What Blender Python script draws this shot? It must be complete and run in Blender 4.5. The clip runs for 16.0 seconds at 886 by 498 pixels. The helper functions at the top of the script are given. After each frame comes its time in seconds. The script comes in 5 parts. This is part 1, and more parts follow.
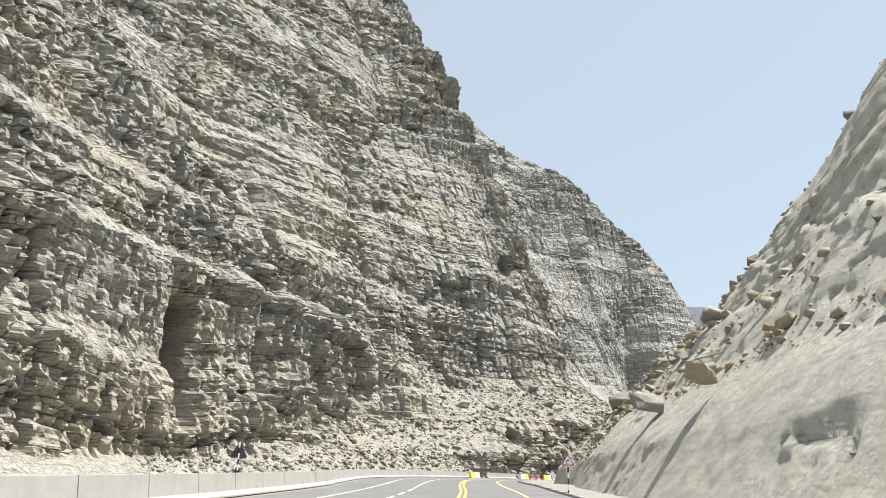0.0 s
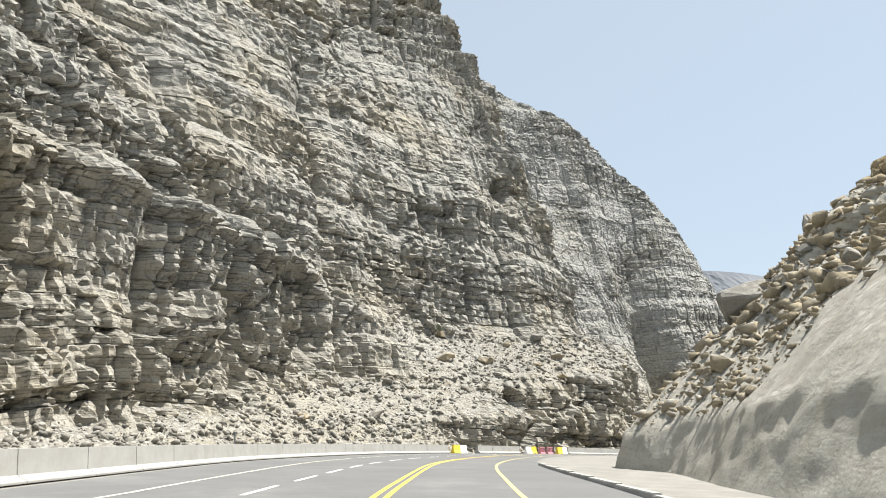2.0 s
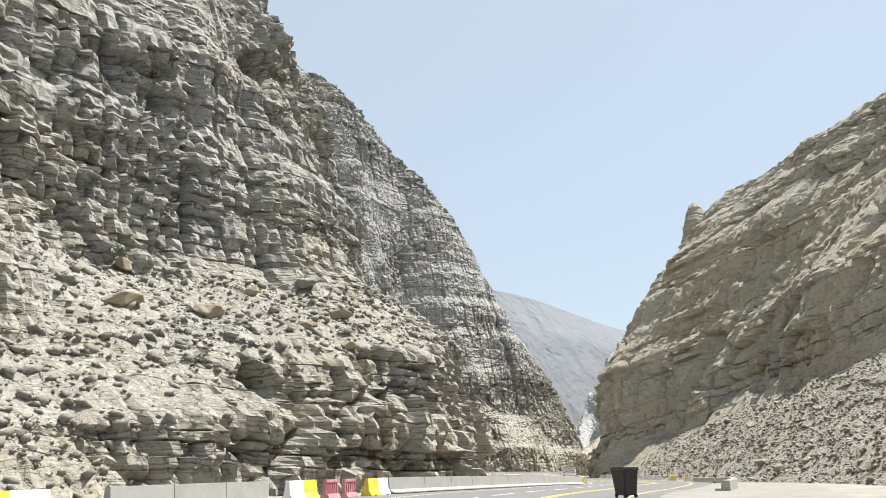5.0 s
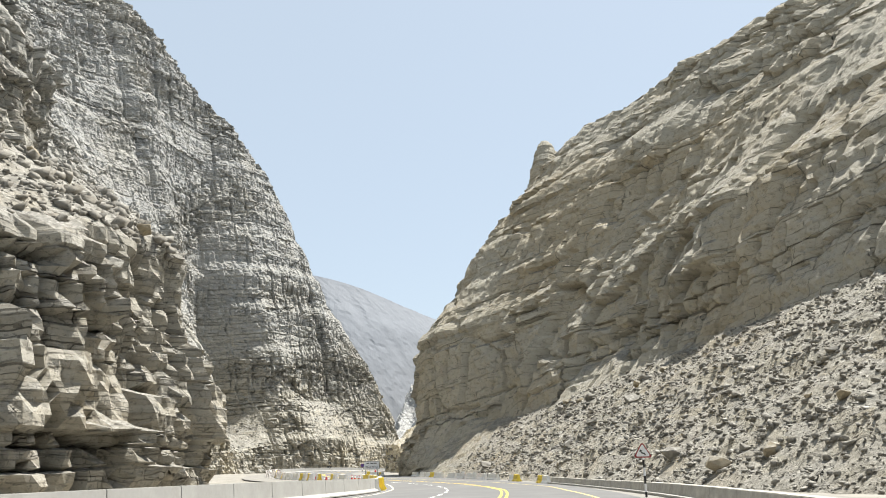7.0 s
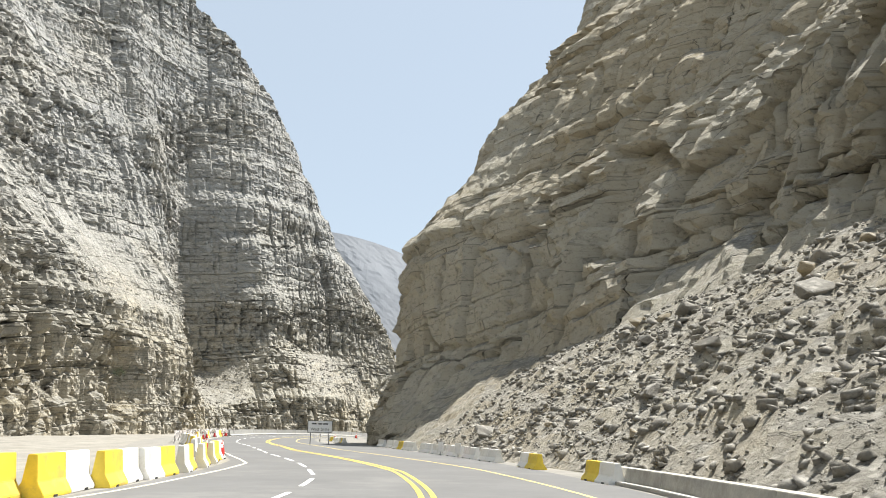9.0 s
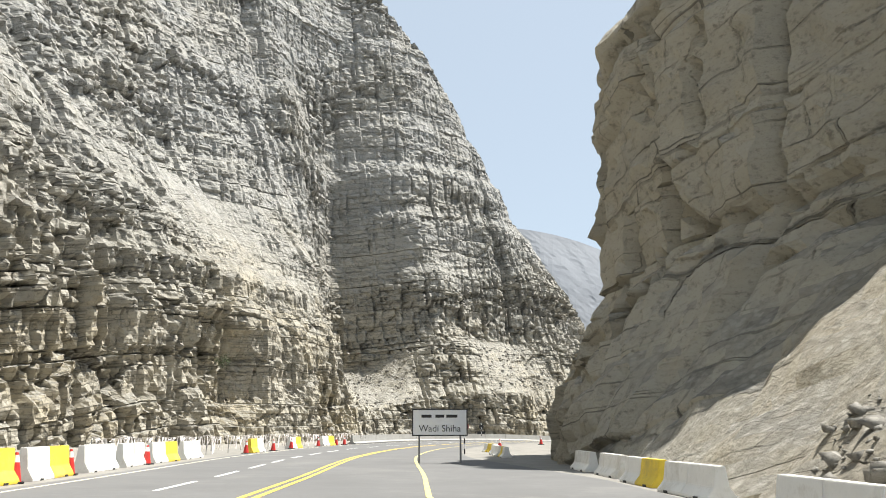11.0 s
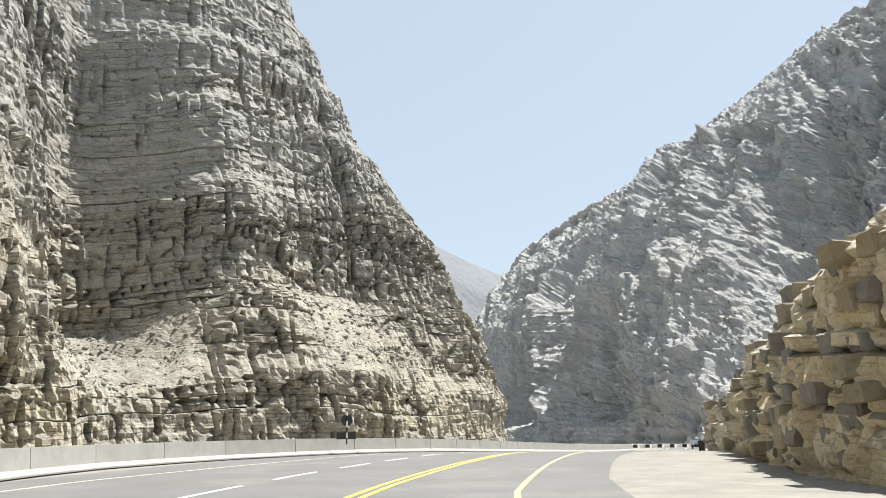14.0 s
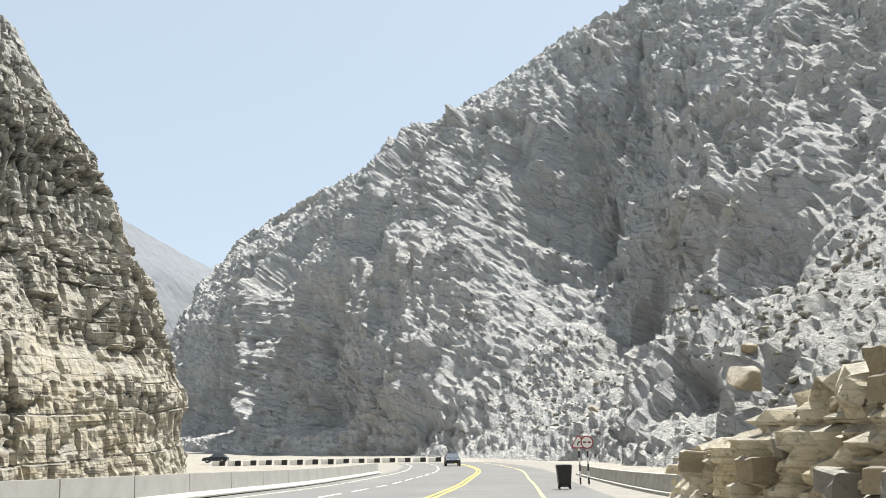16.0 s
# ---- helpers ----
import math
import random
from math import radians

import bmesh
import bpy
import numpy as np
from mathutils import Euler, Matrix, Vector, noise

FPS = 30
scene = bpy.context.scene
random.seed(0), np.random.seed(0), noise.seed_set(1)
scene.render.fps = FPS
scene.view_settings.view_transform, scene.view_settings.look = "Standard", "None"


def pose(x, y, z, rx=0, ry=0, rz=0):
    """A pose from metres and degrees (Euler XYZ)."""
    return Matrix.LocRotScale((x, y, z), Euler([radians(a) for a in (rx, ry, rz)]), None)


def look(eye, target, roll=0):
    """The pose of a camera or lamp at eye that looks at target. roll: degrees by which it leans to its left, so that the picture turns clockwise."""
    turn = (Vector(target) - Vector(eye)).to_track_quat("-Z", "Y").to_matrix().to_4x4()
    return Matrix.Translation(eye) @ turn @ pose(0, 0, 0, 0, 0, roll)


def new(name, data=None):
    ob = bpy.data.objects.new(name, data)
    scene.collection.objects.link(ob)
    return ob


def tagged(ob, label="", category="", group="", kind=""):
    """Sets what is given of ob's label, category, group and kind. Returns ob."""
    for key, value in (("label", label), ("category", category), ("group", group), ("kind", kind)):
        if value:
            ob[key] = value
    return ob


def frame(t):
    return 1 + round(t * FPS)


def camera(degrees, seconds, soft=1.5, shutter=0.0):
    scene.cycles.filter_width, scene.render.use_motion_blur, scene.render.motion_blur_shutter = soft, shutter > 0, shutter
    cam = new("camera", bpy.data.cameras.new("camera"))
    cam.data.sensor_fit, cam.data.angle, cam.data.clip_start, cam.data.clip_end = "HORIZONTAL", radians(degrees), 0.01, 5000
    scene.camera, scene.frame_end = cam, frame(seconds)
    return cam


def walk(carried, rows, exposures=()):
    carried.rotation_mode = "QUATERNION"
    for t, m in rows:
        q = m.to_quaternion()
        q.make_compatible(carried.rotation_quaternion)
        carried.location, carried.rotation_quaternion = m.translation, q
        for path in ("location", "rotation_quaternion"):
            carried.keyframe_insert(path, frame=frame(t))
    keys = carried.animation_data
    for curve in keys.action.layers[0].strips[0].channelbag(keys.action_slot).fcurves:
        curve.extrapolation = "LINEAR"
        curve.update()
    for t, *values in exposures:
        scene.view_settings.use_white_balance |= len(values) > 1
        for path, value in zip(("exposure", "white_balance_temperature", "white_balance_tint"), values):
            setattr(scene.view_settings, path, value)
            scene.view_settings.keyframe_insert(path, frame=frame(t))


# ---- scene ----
cam = camera(59.82, 16.0, soft=1.0)
PATH = [
    (0.00, look((0.000, 0.000, 1.251), (-2.9663, 9.1294, 4.0539), 1.579)),
    (0.50, look((-2.406, 9.945, 1.283), (-5.2127, 19.1754, 3.9161), 1.801)),
    (1.00, look((-4.749, 20.180, 1.354), (-7.4398, 29.4750, 3.8777), 1.442)),
    (1.50, look((-7.452, 30.842, 1.421), (-10.2083, 40.1400, 3.8600), 0.982)),
    (2.00, look((-10.449, 41.558, 1.551), (-13.3208, 50.8116, 4.0270), 0.700)),
    (2.50, look((-13.631, 52.217, 1.655), (-16.4950, 61.4022, 4.3810), 0.881)),
    (3.00, look((-16.753, 62.906, 1.758), (-19.4831, 72.0213, 4.8333), 0.976)),
    (3.50, look((-19.638, 73.532, 1.832), (-22.0364, 82.6871, 5.0604), 0.263)),
    (4.00, look((-21.956, 83.992, 1.886), (-23.6532, 93.3221, 5.0585), -0.759)),
    (4.50, look((-23.388, 94.291, 1.942), (-24.1039, 103.8160, 4.9020), -1.102)),
    (5.00, look((-23.711, 104.283, 1.988), (-23.4488, 113.8974, 4.7245), -1.091)),
    (5.20, look((-23.538, 108.265, 2.001), (-22.9211, 117.8782, 4.6833), -1.269)),
    (5.75, look((-22.291, 119.225, 2.009), (-21.1350, 128.7935, 4.6743), -0.146)),
    (6.25, look((-20.071, 129.149, 1.982), (-18.4275, 138.6510, 4.6316), 0.103)),
    (6.75, look((-16.494, 138.999, 1.927), (-14.3685, 148.4089, 4.5613), -0.312)),
    (7.30, look((-11.785, 149.708, 1.832), (-9.1351, 158.9891, 4.4491), -2.105)),
    (7.50, look((-10.307, 153.574, 1.790), (-7.5851, 162.8452, 4.3662), -1.931)),
    (8.00, look((-6.708, 163.166, 1.669), (-3.9952, 172.4835, 4.0807), -0.745)),
    (8.50, look((-3.265, 172.927, 1.520), (-0.7999, 182.3429, 3.8146), 0.276)),
    (9.00, look((0.111, 183.214, 1.332), (2.0483, 192.7585, 3.6005), 1.006)),
    (9.50, look((2.926, 193.765, 1.132), (4.2024, 203.4083, 3.4512), 1.345)),
    (10.00, look((4.687, 204.352, 1.020), (5.2077, 214.0438, 3.4298), 1.653)),
    (10.20, look((5.095, 208.585, 0.991), (5.2167, 218.2905, 3.3989), 1.747)),
    (10.75, look((5.568, 220.187, 0.948), (5.2969, 229.9065, 3.2849), 0.203)),
    (11.25, look((5.123, 230.735, 0.940), (4.4959, 240.4532, 3.2115), -0.139)),
    (11.75, look((4.123, 241.336, 0.933), (3.1409, 251.0404, 3.1389), 0.420)),
    (12.30, look((2.642, 253.135, 0.894), (1.2711, 262.8078, 3.0286), 2.836)),
    (12.50, look((2.092, 257.469, 0.868), (1.0370, 267.1947, 2.9389), 2.434)),
    (13.00, look((1.234, 268.244, 0.785), (1.1471, 278.0407, 2.7914), 0.921)),
    (13.50, look((1.187, 279.175, 0.837), (2.2115, 288.8879, 2.9848), -0.345)),
    (14.00, look((2.292, 289.876, 0.904), (4.2815, 299.4024, 3.2030), -0.899)),
    (14.50, look((4.495, 299.970, 0.912), (7.3048, 309.2450, 3.3777), -1.385)),
    (15.00, look((7.553, 309.770, 0.950), (11.1437, 318.7457, 3.5083), -1.425)),
    (15.50, look((11.777, 319.645, 0.973), (16.2045, 328.2573, 3.4673), -1.219)),
    (16.00, look((16.860, 329.505, 0.987), (22.1234, 337.6750, 3.3408), -0.693)),
]
walk(cam, PATH, [(0.0, 1.1), (16.0, 1.1)])

# ---- light ----
SUN_AZ, SUN_EL = 72.0, 68.0          # degrees from +y towards +x, and above the horizon
world = bpy.data.worlds.new("sky")
scene.world = world
world.use_nodes = True
wn, wl = world.node_tree.nodes, world.node_tree.links
sky = wn.new("ShaderNodeTexSky")
sky.sky_type, sky.sun_disc = "NISHITA", False
sky.sun_elevation, sky.sun_rotation = radians(SUN_EL), radians(SUN_AZ)
sky.air_density, sky.dust_density, sky.ozone_density = 1.0, 1.2, 1.0
haze = wn.new("ShaderNodeMix")
haze.data_type = "RGBA"
haze.inputs[0].default_value = 0.55
haze.inputs[7].default_value = (6.1, 6.9, 7.4, 1)
wl.new(sky.outputs[0], haze.inputs[6])
wl.new(haze.outputs[2], wn["Background"].inputs[0])
wn["Background"].inputs[1].default_value = 0.066
sun_data = bpy.data.lights.new("sun", "SUN")
sun_data.energy, sun_data.angle, sun_data.color = 5.0, radians(0.6), (1.0, 0.965, 0.9)
sun = new("sun", sun_data)
sa, se = radians(SUN_AZ), radians(SUN_EL)
sun.matrix_world = look((math.sin(sa) * math.cos(se) * 300, math.cos(sa) * math.cos(se) * 300, math.sin(se) * 300), (0, 0, 0))


# ---- numpy noise ----
def hsh(*ks):
    """A random number in 0..1 for each row of whole numbers."""
    h = np.full(np.broadcast(*ks).shape, 1234567, dtype=np.uint64)
    for i, k in enumerate(ks):
        h = (h ^ (np.asarray(k).astype(np.int64).astype(np.uint64) * np.uint64(0x9E3779B97F4A7C15 + 2 * i))) * np.uint64(0xBF58476D1CE4E5B9)
        h ^= h >> np.uint64(29)
    h = (h * np.uint64(0x94D049BB133111EB)) ^ (h >> np.uint64(31))
    return (h >> np.uint64(40)).astype(np.float64) / float(1 << 24)


def vnoise(x, y, z):
    """Smooth value noise, -1..1."""
    xi, yi, zi = np.floor(x), np.floor(y), np.floor(z)
    fx, fy, fz = x - xi, y - yi, z - zi
    fx, fy, fz = [f * f * f * (f * (f * 6 - 15) + 10) for f in (fx, fy, fz)]
    out = 0
    for dx in (0, 1):
        for dy in (0, 1):
            for dz in (0, 1):
                out = out + hsh(xi + dx, yi + dy, zi + dz) * (fx if dx else 1 - fx) * (fy if dy else 1 - fy) * (fz if dz else 1 - fz)
    return out * 2 - 1


def fbm(x, y, z, octaves=4, gain=0.5):
    out, a = 0, 1.0
    for i in range(octaves):
        out = out + a * vnoise(x + 17.3 * i, y - 9.1 * i, z + 5.7 * i)
        x, y, z, a = x * 2.03, y * 2.03, z * 2.03, a * gain
    return out


def smooth(e0, e1, x):
    t = np.clip((x - e0) / (e1 - e0), 0, 1)
    return t * t * (3 - 2 * t)


def beds(u, w, th, seed, crack=0.12, joints=1.6, hold=0.3):
    """Bedded, jointed rock: a relief of 0..1 for blocks in beds of about the thickness th; hold: how far a whole bed stands out alike."""
    wv = w / th + 0.55 * vnoise(w / th * 0.37, u / th * 0.02, seed + 0.5 + 0 * u) + 0.09 * vnoise(u / th * 0.5, w / th * 0.3, seed + 7.5 + 0 * u)
    li = np.floor(wv)
    fr = wv - li
    js = th * joints * (0.6 + 1.4 * hsh(li, seed + 3))
    uv = u / js + 9.7 * hsh(li, seed + 5) + 0.14 * vnoise(u / th * 0.6, w / th * 0.6, seed + 0 * u)
    bi = np.floor(uv)
    fb = uv - bi
    edge_w = np.minimum(fr, 1 - fr)
    edge_u = np.minimum(fb, 1 - fb) * js / th
    block = hold * (hsh(li, seed) + 0.5 * vnoise(u / th * 0.11, li * 3.7, seed + 2.5 + 0 * u)) + (1 - hold) * hsh(li, bi, seed + 1)
    open_joint = 0.3 + 0.7 * hsh(li, bi, seed + 2)
    groove = smooth(0, crack, edge_w) * (1 - open_joint * (1 - smooth(0, crack, edge_u)))
    return block * (0.35 + 0.65 * groove) - 0.25 * (1 - groove) + 0.12 * smooth(0.5, 1.0, fr)


def facets(u, w, size, aspect, seed):
    """Broken rock: cells with an offset and a slope of their own and a cleft between them, about -1..1."""
    p, q = u / (size * aspect), w / size
    p = p + 0.35 * vnoise(u / size * 0.7, w / size * 0.7, seed + 0.5 + 0 * u)
    q = q + 0.25 * vnoise(u / size * 0.6 + 40, w / size * 0.9, seed + 0.5 + 0 * u)
    pi, qi = np.floor(p), np.floor(q)
    f1, f2 = np.full(p.shape, 9.0), np.full(p.shape, 9.0)
    ci, cj, dx, dy = np.zeros(p.shape), np.zeros(p.shape), np.zeros(p.shape), np.zeros(p.shape)
    for i in (-1, 0, 1):
        for j in (-1, 0, 1):
            a, b = pi + i, qi + j
            ex, ey = p - a - 0.1 - 0.8 * hsh(a, b, seed), q - b - 0.1 - 0.8 * hsh(a, b, seed + 1)
            d = np.maximum(np.abs(ex), np.abs(ey)) * 0.6 + 0.4 * np.hypot(ex, ey)
            first = d < f1
            f2 = np.where(first, f1, np.minimum(f2, d))
            ci, cj, dx, dy = (np.where(first, n, o) for n, o in ((a, ci), (b, cj), (ex, dx), (ey, dy)))
            f1 = np.where(first, d, f1)
    off = hsh(ci, cj, seed + 2) * 2 - 1
    slope = (hsh(ci, cj, seed + 3) * 2 - 1) * dx * 0.9 + (hsh(ci, cj, seed + 4) * 1.4 - 0.7) * dy * 0.6
    cleft = 1 - smooth(0.0, 0.10, f2 - f1)
    return 0.8 * off + slope - 1.0 * cleft * (0.3 + hsh(ci, cj, seed + 5))


# ---- lines along the road ----
def spline(points, step):
    """Catmull-Rom through the points, in even steps."""
    p = np.array(points, float)
    p = np.vstack([2 * p[0] - p[1], p, 2 * p[-1] - p[-2]])
    out = []
    for i in range(1, len(p) - 2):
        t = np.linspace(0, 1, 60, endpoint=False)[:, None]
        a, b, c, d = p[i - 1:i + 3]
        out.append(0.5 * (2 * b + (c - a) * t + (2 * a - 5 * b + 4 * c - d) * t ** 2 + (3 * b - a - 3 * c + d) * t ** 3))
    out = np.vstack(out + [p[-2:-1]])
    s = np.concatenate([[0], np.cumsum(np.linalg.norm(np.diff(out[:, :2], axis=0), axis=1))])
    q = np.arange(0, s[-1], step)
    return np.stack([np.interp(q, s, out[:, k]) for k in range(out.shape[1])], 1)


# the driven lane's middle: x, y and the road's height
LANE = [(14, -60, 0.0), (7, -30, 0.0), (0, 0, 0.03), (-4.75, 20.2, 0.13), (-10.4, 41.5, 0.3), (-16.7, 62.9, 0.5), (-21.9, 84, 0.65),
        (-23.8, 104.3, 0.75), (-22.3, 119.2, 0.78), (-16.5, 139, 0.7), (-10.3, 153.6, 0.57), (-3.3, 172.9, 0.3), (2.9, 193.8, -0.1),
        (5.1, 208.6, -0.22), (5.3, 225, -0.27), (3.6, 246, -0.32), (1.3, 268, -0.38), (1.6, 285, -0.33), (4.5, 300, -0.3),
        (11.8, 319.6, -0.26), (18.2, 332, -0.35), (30, 348.5, -0.95), (45, 368, -1.7), (66, 397, -2.4), (84, 432, -3.0), (92, 480, -3.2)]
LANE_LINE = spline(LANE, 1.0)
tan = np.gradient(LANE_LINE[:, :2], axis=0)
tan /= np.linalg.norm(tan, axis=1)[:, None]
LEFT = np.stack([-tan[:, 1], tan[:, 0]], 1)
S0 = 62.0        # the line's length before the camera's first place


def at_road(s, off, dz=0.0):
    """Place at s metres along the lane, off metres to its left."""
    k = np.asarray(s, float) + S0
    i = np.arange(len(LANE_LINE))
    x, y, z = (np.interp(k, i, LANE_LINE[:, j]) for j in range(3))
    nx, ny = np.interp(k, i, LEFT[:, 0]), np.interp(k, i, LEFT[:, 1])
    return np.stack([x + nx * off, y + ny * off, z + dz + 0 * np.asarray(off)], -1)


def heading(s):
    a, b = at_road(s - 0.5, 0), at_road(s + 0.5, 0)
    return math.atan2(b[1] - a[1], b[0] - a[0])


# ---- materials ----
def material(name):
    m = bpy.data.materials.new(name)
    m.use_nodes = True
    return m, m.node_tree.nodes, m.node_tree.links, m.node_tree.nodes["Principled BSDF"]


def ramp(n, stops):
    r = n.new("ShaderNodeValToRGB")
    while len(r.color_ramp.elements) < len(stops):
        r.color_ramp.elements.new(0.5)
    for e, (p, c) in zip(r.color_ramp.elements, stops):
        e.position, e.color = p, (*c, 1) if len(c) == 3 else (c[0], c[0], c[0], 1)
    return r


def mapped(n, l, scale, rot=(0, 0, 0)):
    g = n.new("ShaderNodeNewGeometry")
    mp = n.new("ShaderNodeMapping")
    mp.inputs["Scale"].default_value = scale
    mp.inputs["Rotation"].default_value = rot
    l.new(g.outputs["Position"], mp.inputs["Vector"])
    return mp.outputs[0]


def noise_node(n, l, vec, scale, detail=6, rough=0.6):
    t = n.new("ShaderNodeTexNoise")
    t.inputs["Scale"].default_value, t.inputs["Detail"].default_value, t.inputs["Roughness"].default_value = scale, detail, rough
    l.new(vec, t.inputs["Vector"])
    return t.outputs[0]


def mixed(n, l, fac, a, b, mode="MIX"):
    m = n.new("ShaderNodeMix")
    m.data_type, m.blend_type = "RGBA", mode
    for sock, v in ((m.inputs[0], fac), (m.inputs[6], a), (m.inputs[7], b)):
        if isinstance(v, (int, float)):
            sock.default_value = v
        elif isinstance(v, tuple):
            sock.default_value = (*v, 1)
        else:
            l.new(v, sock)
    return m.outputs[2]


def bump_chain(n, l, p, heights):
    """Chained bumps: (socket, strength, distance)."""
    prev = None
    for sock, st, dist in heights:
        b = n.new("ShaderNodeBump")
        b.inputs["Strength"].default_value, b.inputs["Distance"].default_value = st, dist
        l.new(sock, b.inputs["Height"])
        if prev:
            l.new(prev, b.inputs["Normal"])
        prev = b.outputs[0]
    l.new(prev, p.inputs["Normal"])


def rock_material(name, pale, grey, tan_c, dark, stain=0.5, size=1.0, bump=1.0, dust=(0.33, 0.318, 0.284), upper=None, foot=None, lines=1.0, beds_m=((2.9, 1.05), (0.95, 0.36)), loose=False):
    """Weathered bedded limestone: joints and partings follow the beds, gravel and dust lie on its ledges."""
    m, n, l, p = material(name)
    if loose:
        strat = mapped(n, l, (1, 1, 1), (radians(90), 0, 0.5))
    else:
        at = n.new("ShaderNodeAttribute")
        at.attribute_name = "strata"
        strat = at.outputs["Vector"]
    w = (1 / size, 1 / size, 1 / size)

    def stretched(x, y):
        mp = n.new("ShaderNodeMapping")
        mp.inputs["Scale"].default_value = (x, y, 1)
        l.new(strat, mp.inputs["Vector"])
        return mp.outputs[0]

    big = noise_node(n, l, mapped(n, l, w), 0.045, 5, 0.62)
    mid = noise_node(n, l, mapped(n, l, (1 / size, 1 / size, 1.7 / size)), 0.32, 8, 0.68)
    fine = noise_node(n, l, mapped(n, l, (1 / size, 1 / size, 1.4 / size)), 2.6, 8, 0.72)
    tiny = noise_node(n, l, mapped(n, l, (1 / size, 1 / size, 1.5 / size)), 8.0, 6, 0.7)
    band = noise_node(n, l, stretched(0.012 / size, 0.55 / size), 1.0, 5, 0.65)
    streak = noise_node(n, l, stretched(0.6 / size, 0.05 / size), 0.9, 5, 0.62)
    c = mixed(n, l, ramp_out(n, l, mid, 0.36, 0.62), grey, pale)
    c = mixed(n, l, ramp_out(n, l, band, 0.36, 0.64, 0.55), c, mixed(n, l, 0.5, grey, dark))
    c = mixed(n, l, ramp_out(n, l, big, 0.47, 0.60, stain), c, tan_c)
    c = mixed(n, l, ramp_out(n, l, streak, 0.55, 0.70, 0.40), c, dark)
    c = mixed(n, l, ramp_out(n, l, streak, 0.42, 0.30, 0.45), c, tan_c)
    c = mixed(n, l, ramp_out(n, l, fine, 0.3, 0.75), c, mixed(n, l, 0.42, c, pale))
    if upper or foot:      # grey upper rock with distance haze tinted in, over tan, iron-stained beds
        high = n.new("ShaderNodeSeparateXYZ")
        l.new(mapped(n, l, (1, 1, 1)), high.inputs[0])
        wavy = n.new("ShaderNodeMath")
        wavy.operation = "MULTIPLY_ADD"
        l.new(big, wavy.inputs[0])
        wavy.inputs[1].default_value = 60.0
        l.new(high.outputs[2], wavy.inputs[2])
        if upper:
            c = mixed(n, l, ramp_out(n, l, wavy.outputs[0], 48, 85, 0.6), c, upper)
        if foot:
            c = mixed(n, l, ramp_out(n, l, wavy.outputs[0], 54, 36, 0.3), c, foot)
    # beds of uneven thickness, bent a little; joints across them
    thick = n.new("ShaderNodeMapRange")
    thick.inputs["To Min"].default_value, thick.inputs["To Max"].default_value = -1.6 * size, 1.6 * size
    l.new(noise_node(n, l, stretched(0.01 / size, 0.3 / size), 1.0, 2, 0.5), thick.inputs["Value"])
    bend = n.new("ShaderNodeVectorMath")
    bend.operation = "MULTIPLY_ADD"
    shake = n.new("ShaderNodeTexNoise")
    shake.inputs["Scale"].default_value, shake.inputs["Detail"].default_value = 0.35, 5
    l.new(mapped(n, l, w), shake.inputs["Vector"])
    l.new(shake.outputs[1], bend.inputs[0])
    bend.inputs[1].default_value = (2.2 * size, 0.75 * size, 0)
    l.new(strat, bend.inputs[2])
    lift = n.new("ShaderNodeCombineXYZ")
    l.new(thick.outputs[0], lift.inputs[1])
    beds_v = n.new("ShaderNodeVectorMath")
    l.new(bend.outputs[0], beds_v.inputs[0])
    l.new(lift.outputs[0], beds_v.inputs[1])
    relief = []
    for k, (wide, high_m) in enumerate(beds_m):
        tex = n.new("ShaderNodeTexBrick")
        tex.offset, tex.offset_frequency, tex.squash, tex.squash_frequency = 0.37, 2, 1.7, 3
        l.new(beds_v.outputs[0], tex.inputs["Vector"])
        tex.inputs["Color1"].default_value, tex.inputs["Color2"].default_value, tex.inputs["Mortar"].default_value = (0, 0, 0, 1), (1, 1, 1, 1), (0.5, 0.5, 0.5, 1)
        tex.inputs["Scale"].default_value, tex.inputs["Mortar Size"].default_value, tex.inputs["Mortar Smooth"].default_value = 1.0, (0.075, 0.032)[k] * size, 0.4
        tex.inputs["Brick Width"].default_value, tex.inputs["Row Height"].default_value = wide * size, high_m * size
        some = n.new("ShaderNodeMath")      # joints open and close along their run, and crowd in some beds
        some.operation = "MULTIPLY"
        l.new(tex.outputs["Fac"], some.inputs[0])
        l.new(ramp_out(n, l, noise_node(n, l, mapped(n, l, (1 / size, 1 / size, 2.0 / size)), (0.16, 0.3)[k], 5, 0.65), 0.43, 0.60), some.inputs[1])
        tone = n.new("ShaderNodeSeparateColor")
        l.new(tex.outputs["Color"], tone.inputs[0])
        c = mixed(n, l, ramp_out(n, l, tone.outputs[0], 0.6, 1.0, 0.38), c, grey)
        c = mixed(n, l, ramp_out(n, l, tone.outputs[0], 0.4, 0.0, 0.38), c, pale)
        # shade inside open joints and partings is put into the colour
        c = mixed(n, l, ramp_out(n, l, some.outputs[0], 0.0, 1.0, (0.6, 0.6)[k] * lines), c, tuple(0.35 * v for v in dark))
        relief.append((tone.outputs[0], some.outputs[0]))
    geo = n.new("ShaderNodeNewGeometry")
    up = n.new("ShaderNodeSeparateXYZ")
    l.new(geo.outputs["True Normal"], up.inputs[0])
    pebble = n.new("ShaderNodeTexVoronoi")
    pebble.inputs["Scale"].default_value = 3.4
    l.new(mapped(n, l, (1, 1, 1)), pebble.inputs["Vector"])
    kind = n.new("ShaderNodeSeparateColor")
    l.new(pebble.outputs["Color"], kind.inputs[0])
    gravel = mixed(n, l, ramp_out(n, l, kind.outputs[0], 0.15, 1.0), tuple(0.7 * v for v in dust), tuple(1.25 * v for v in dust))
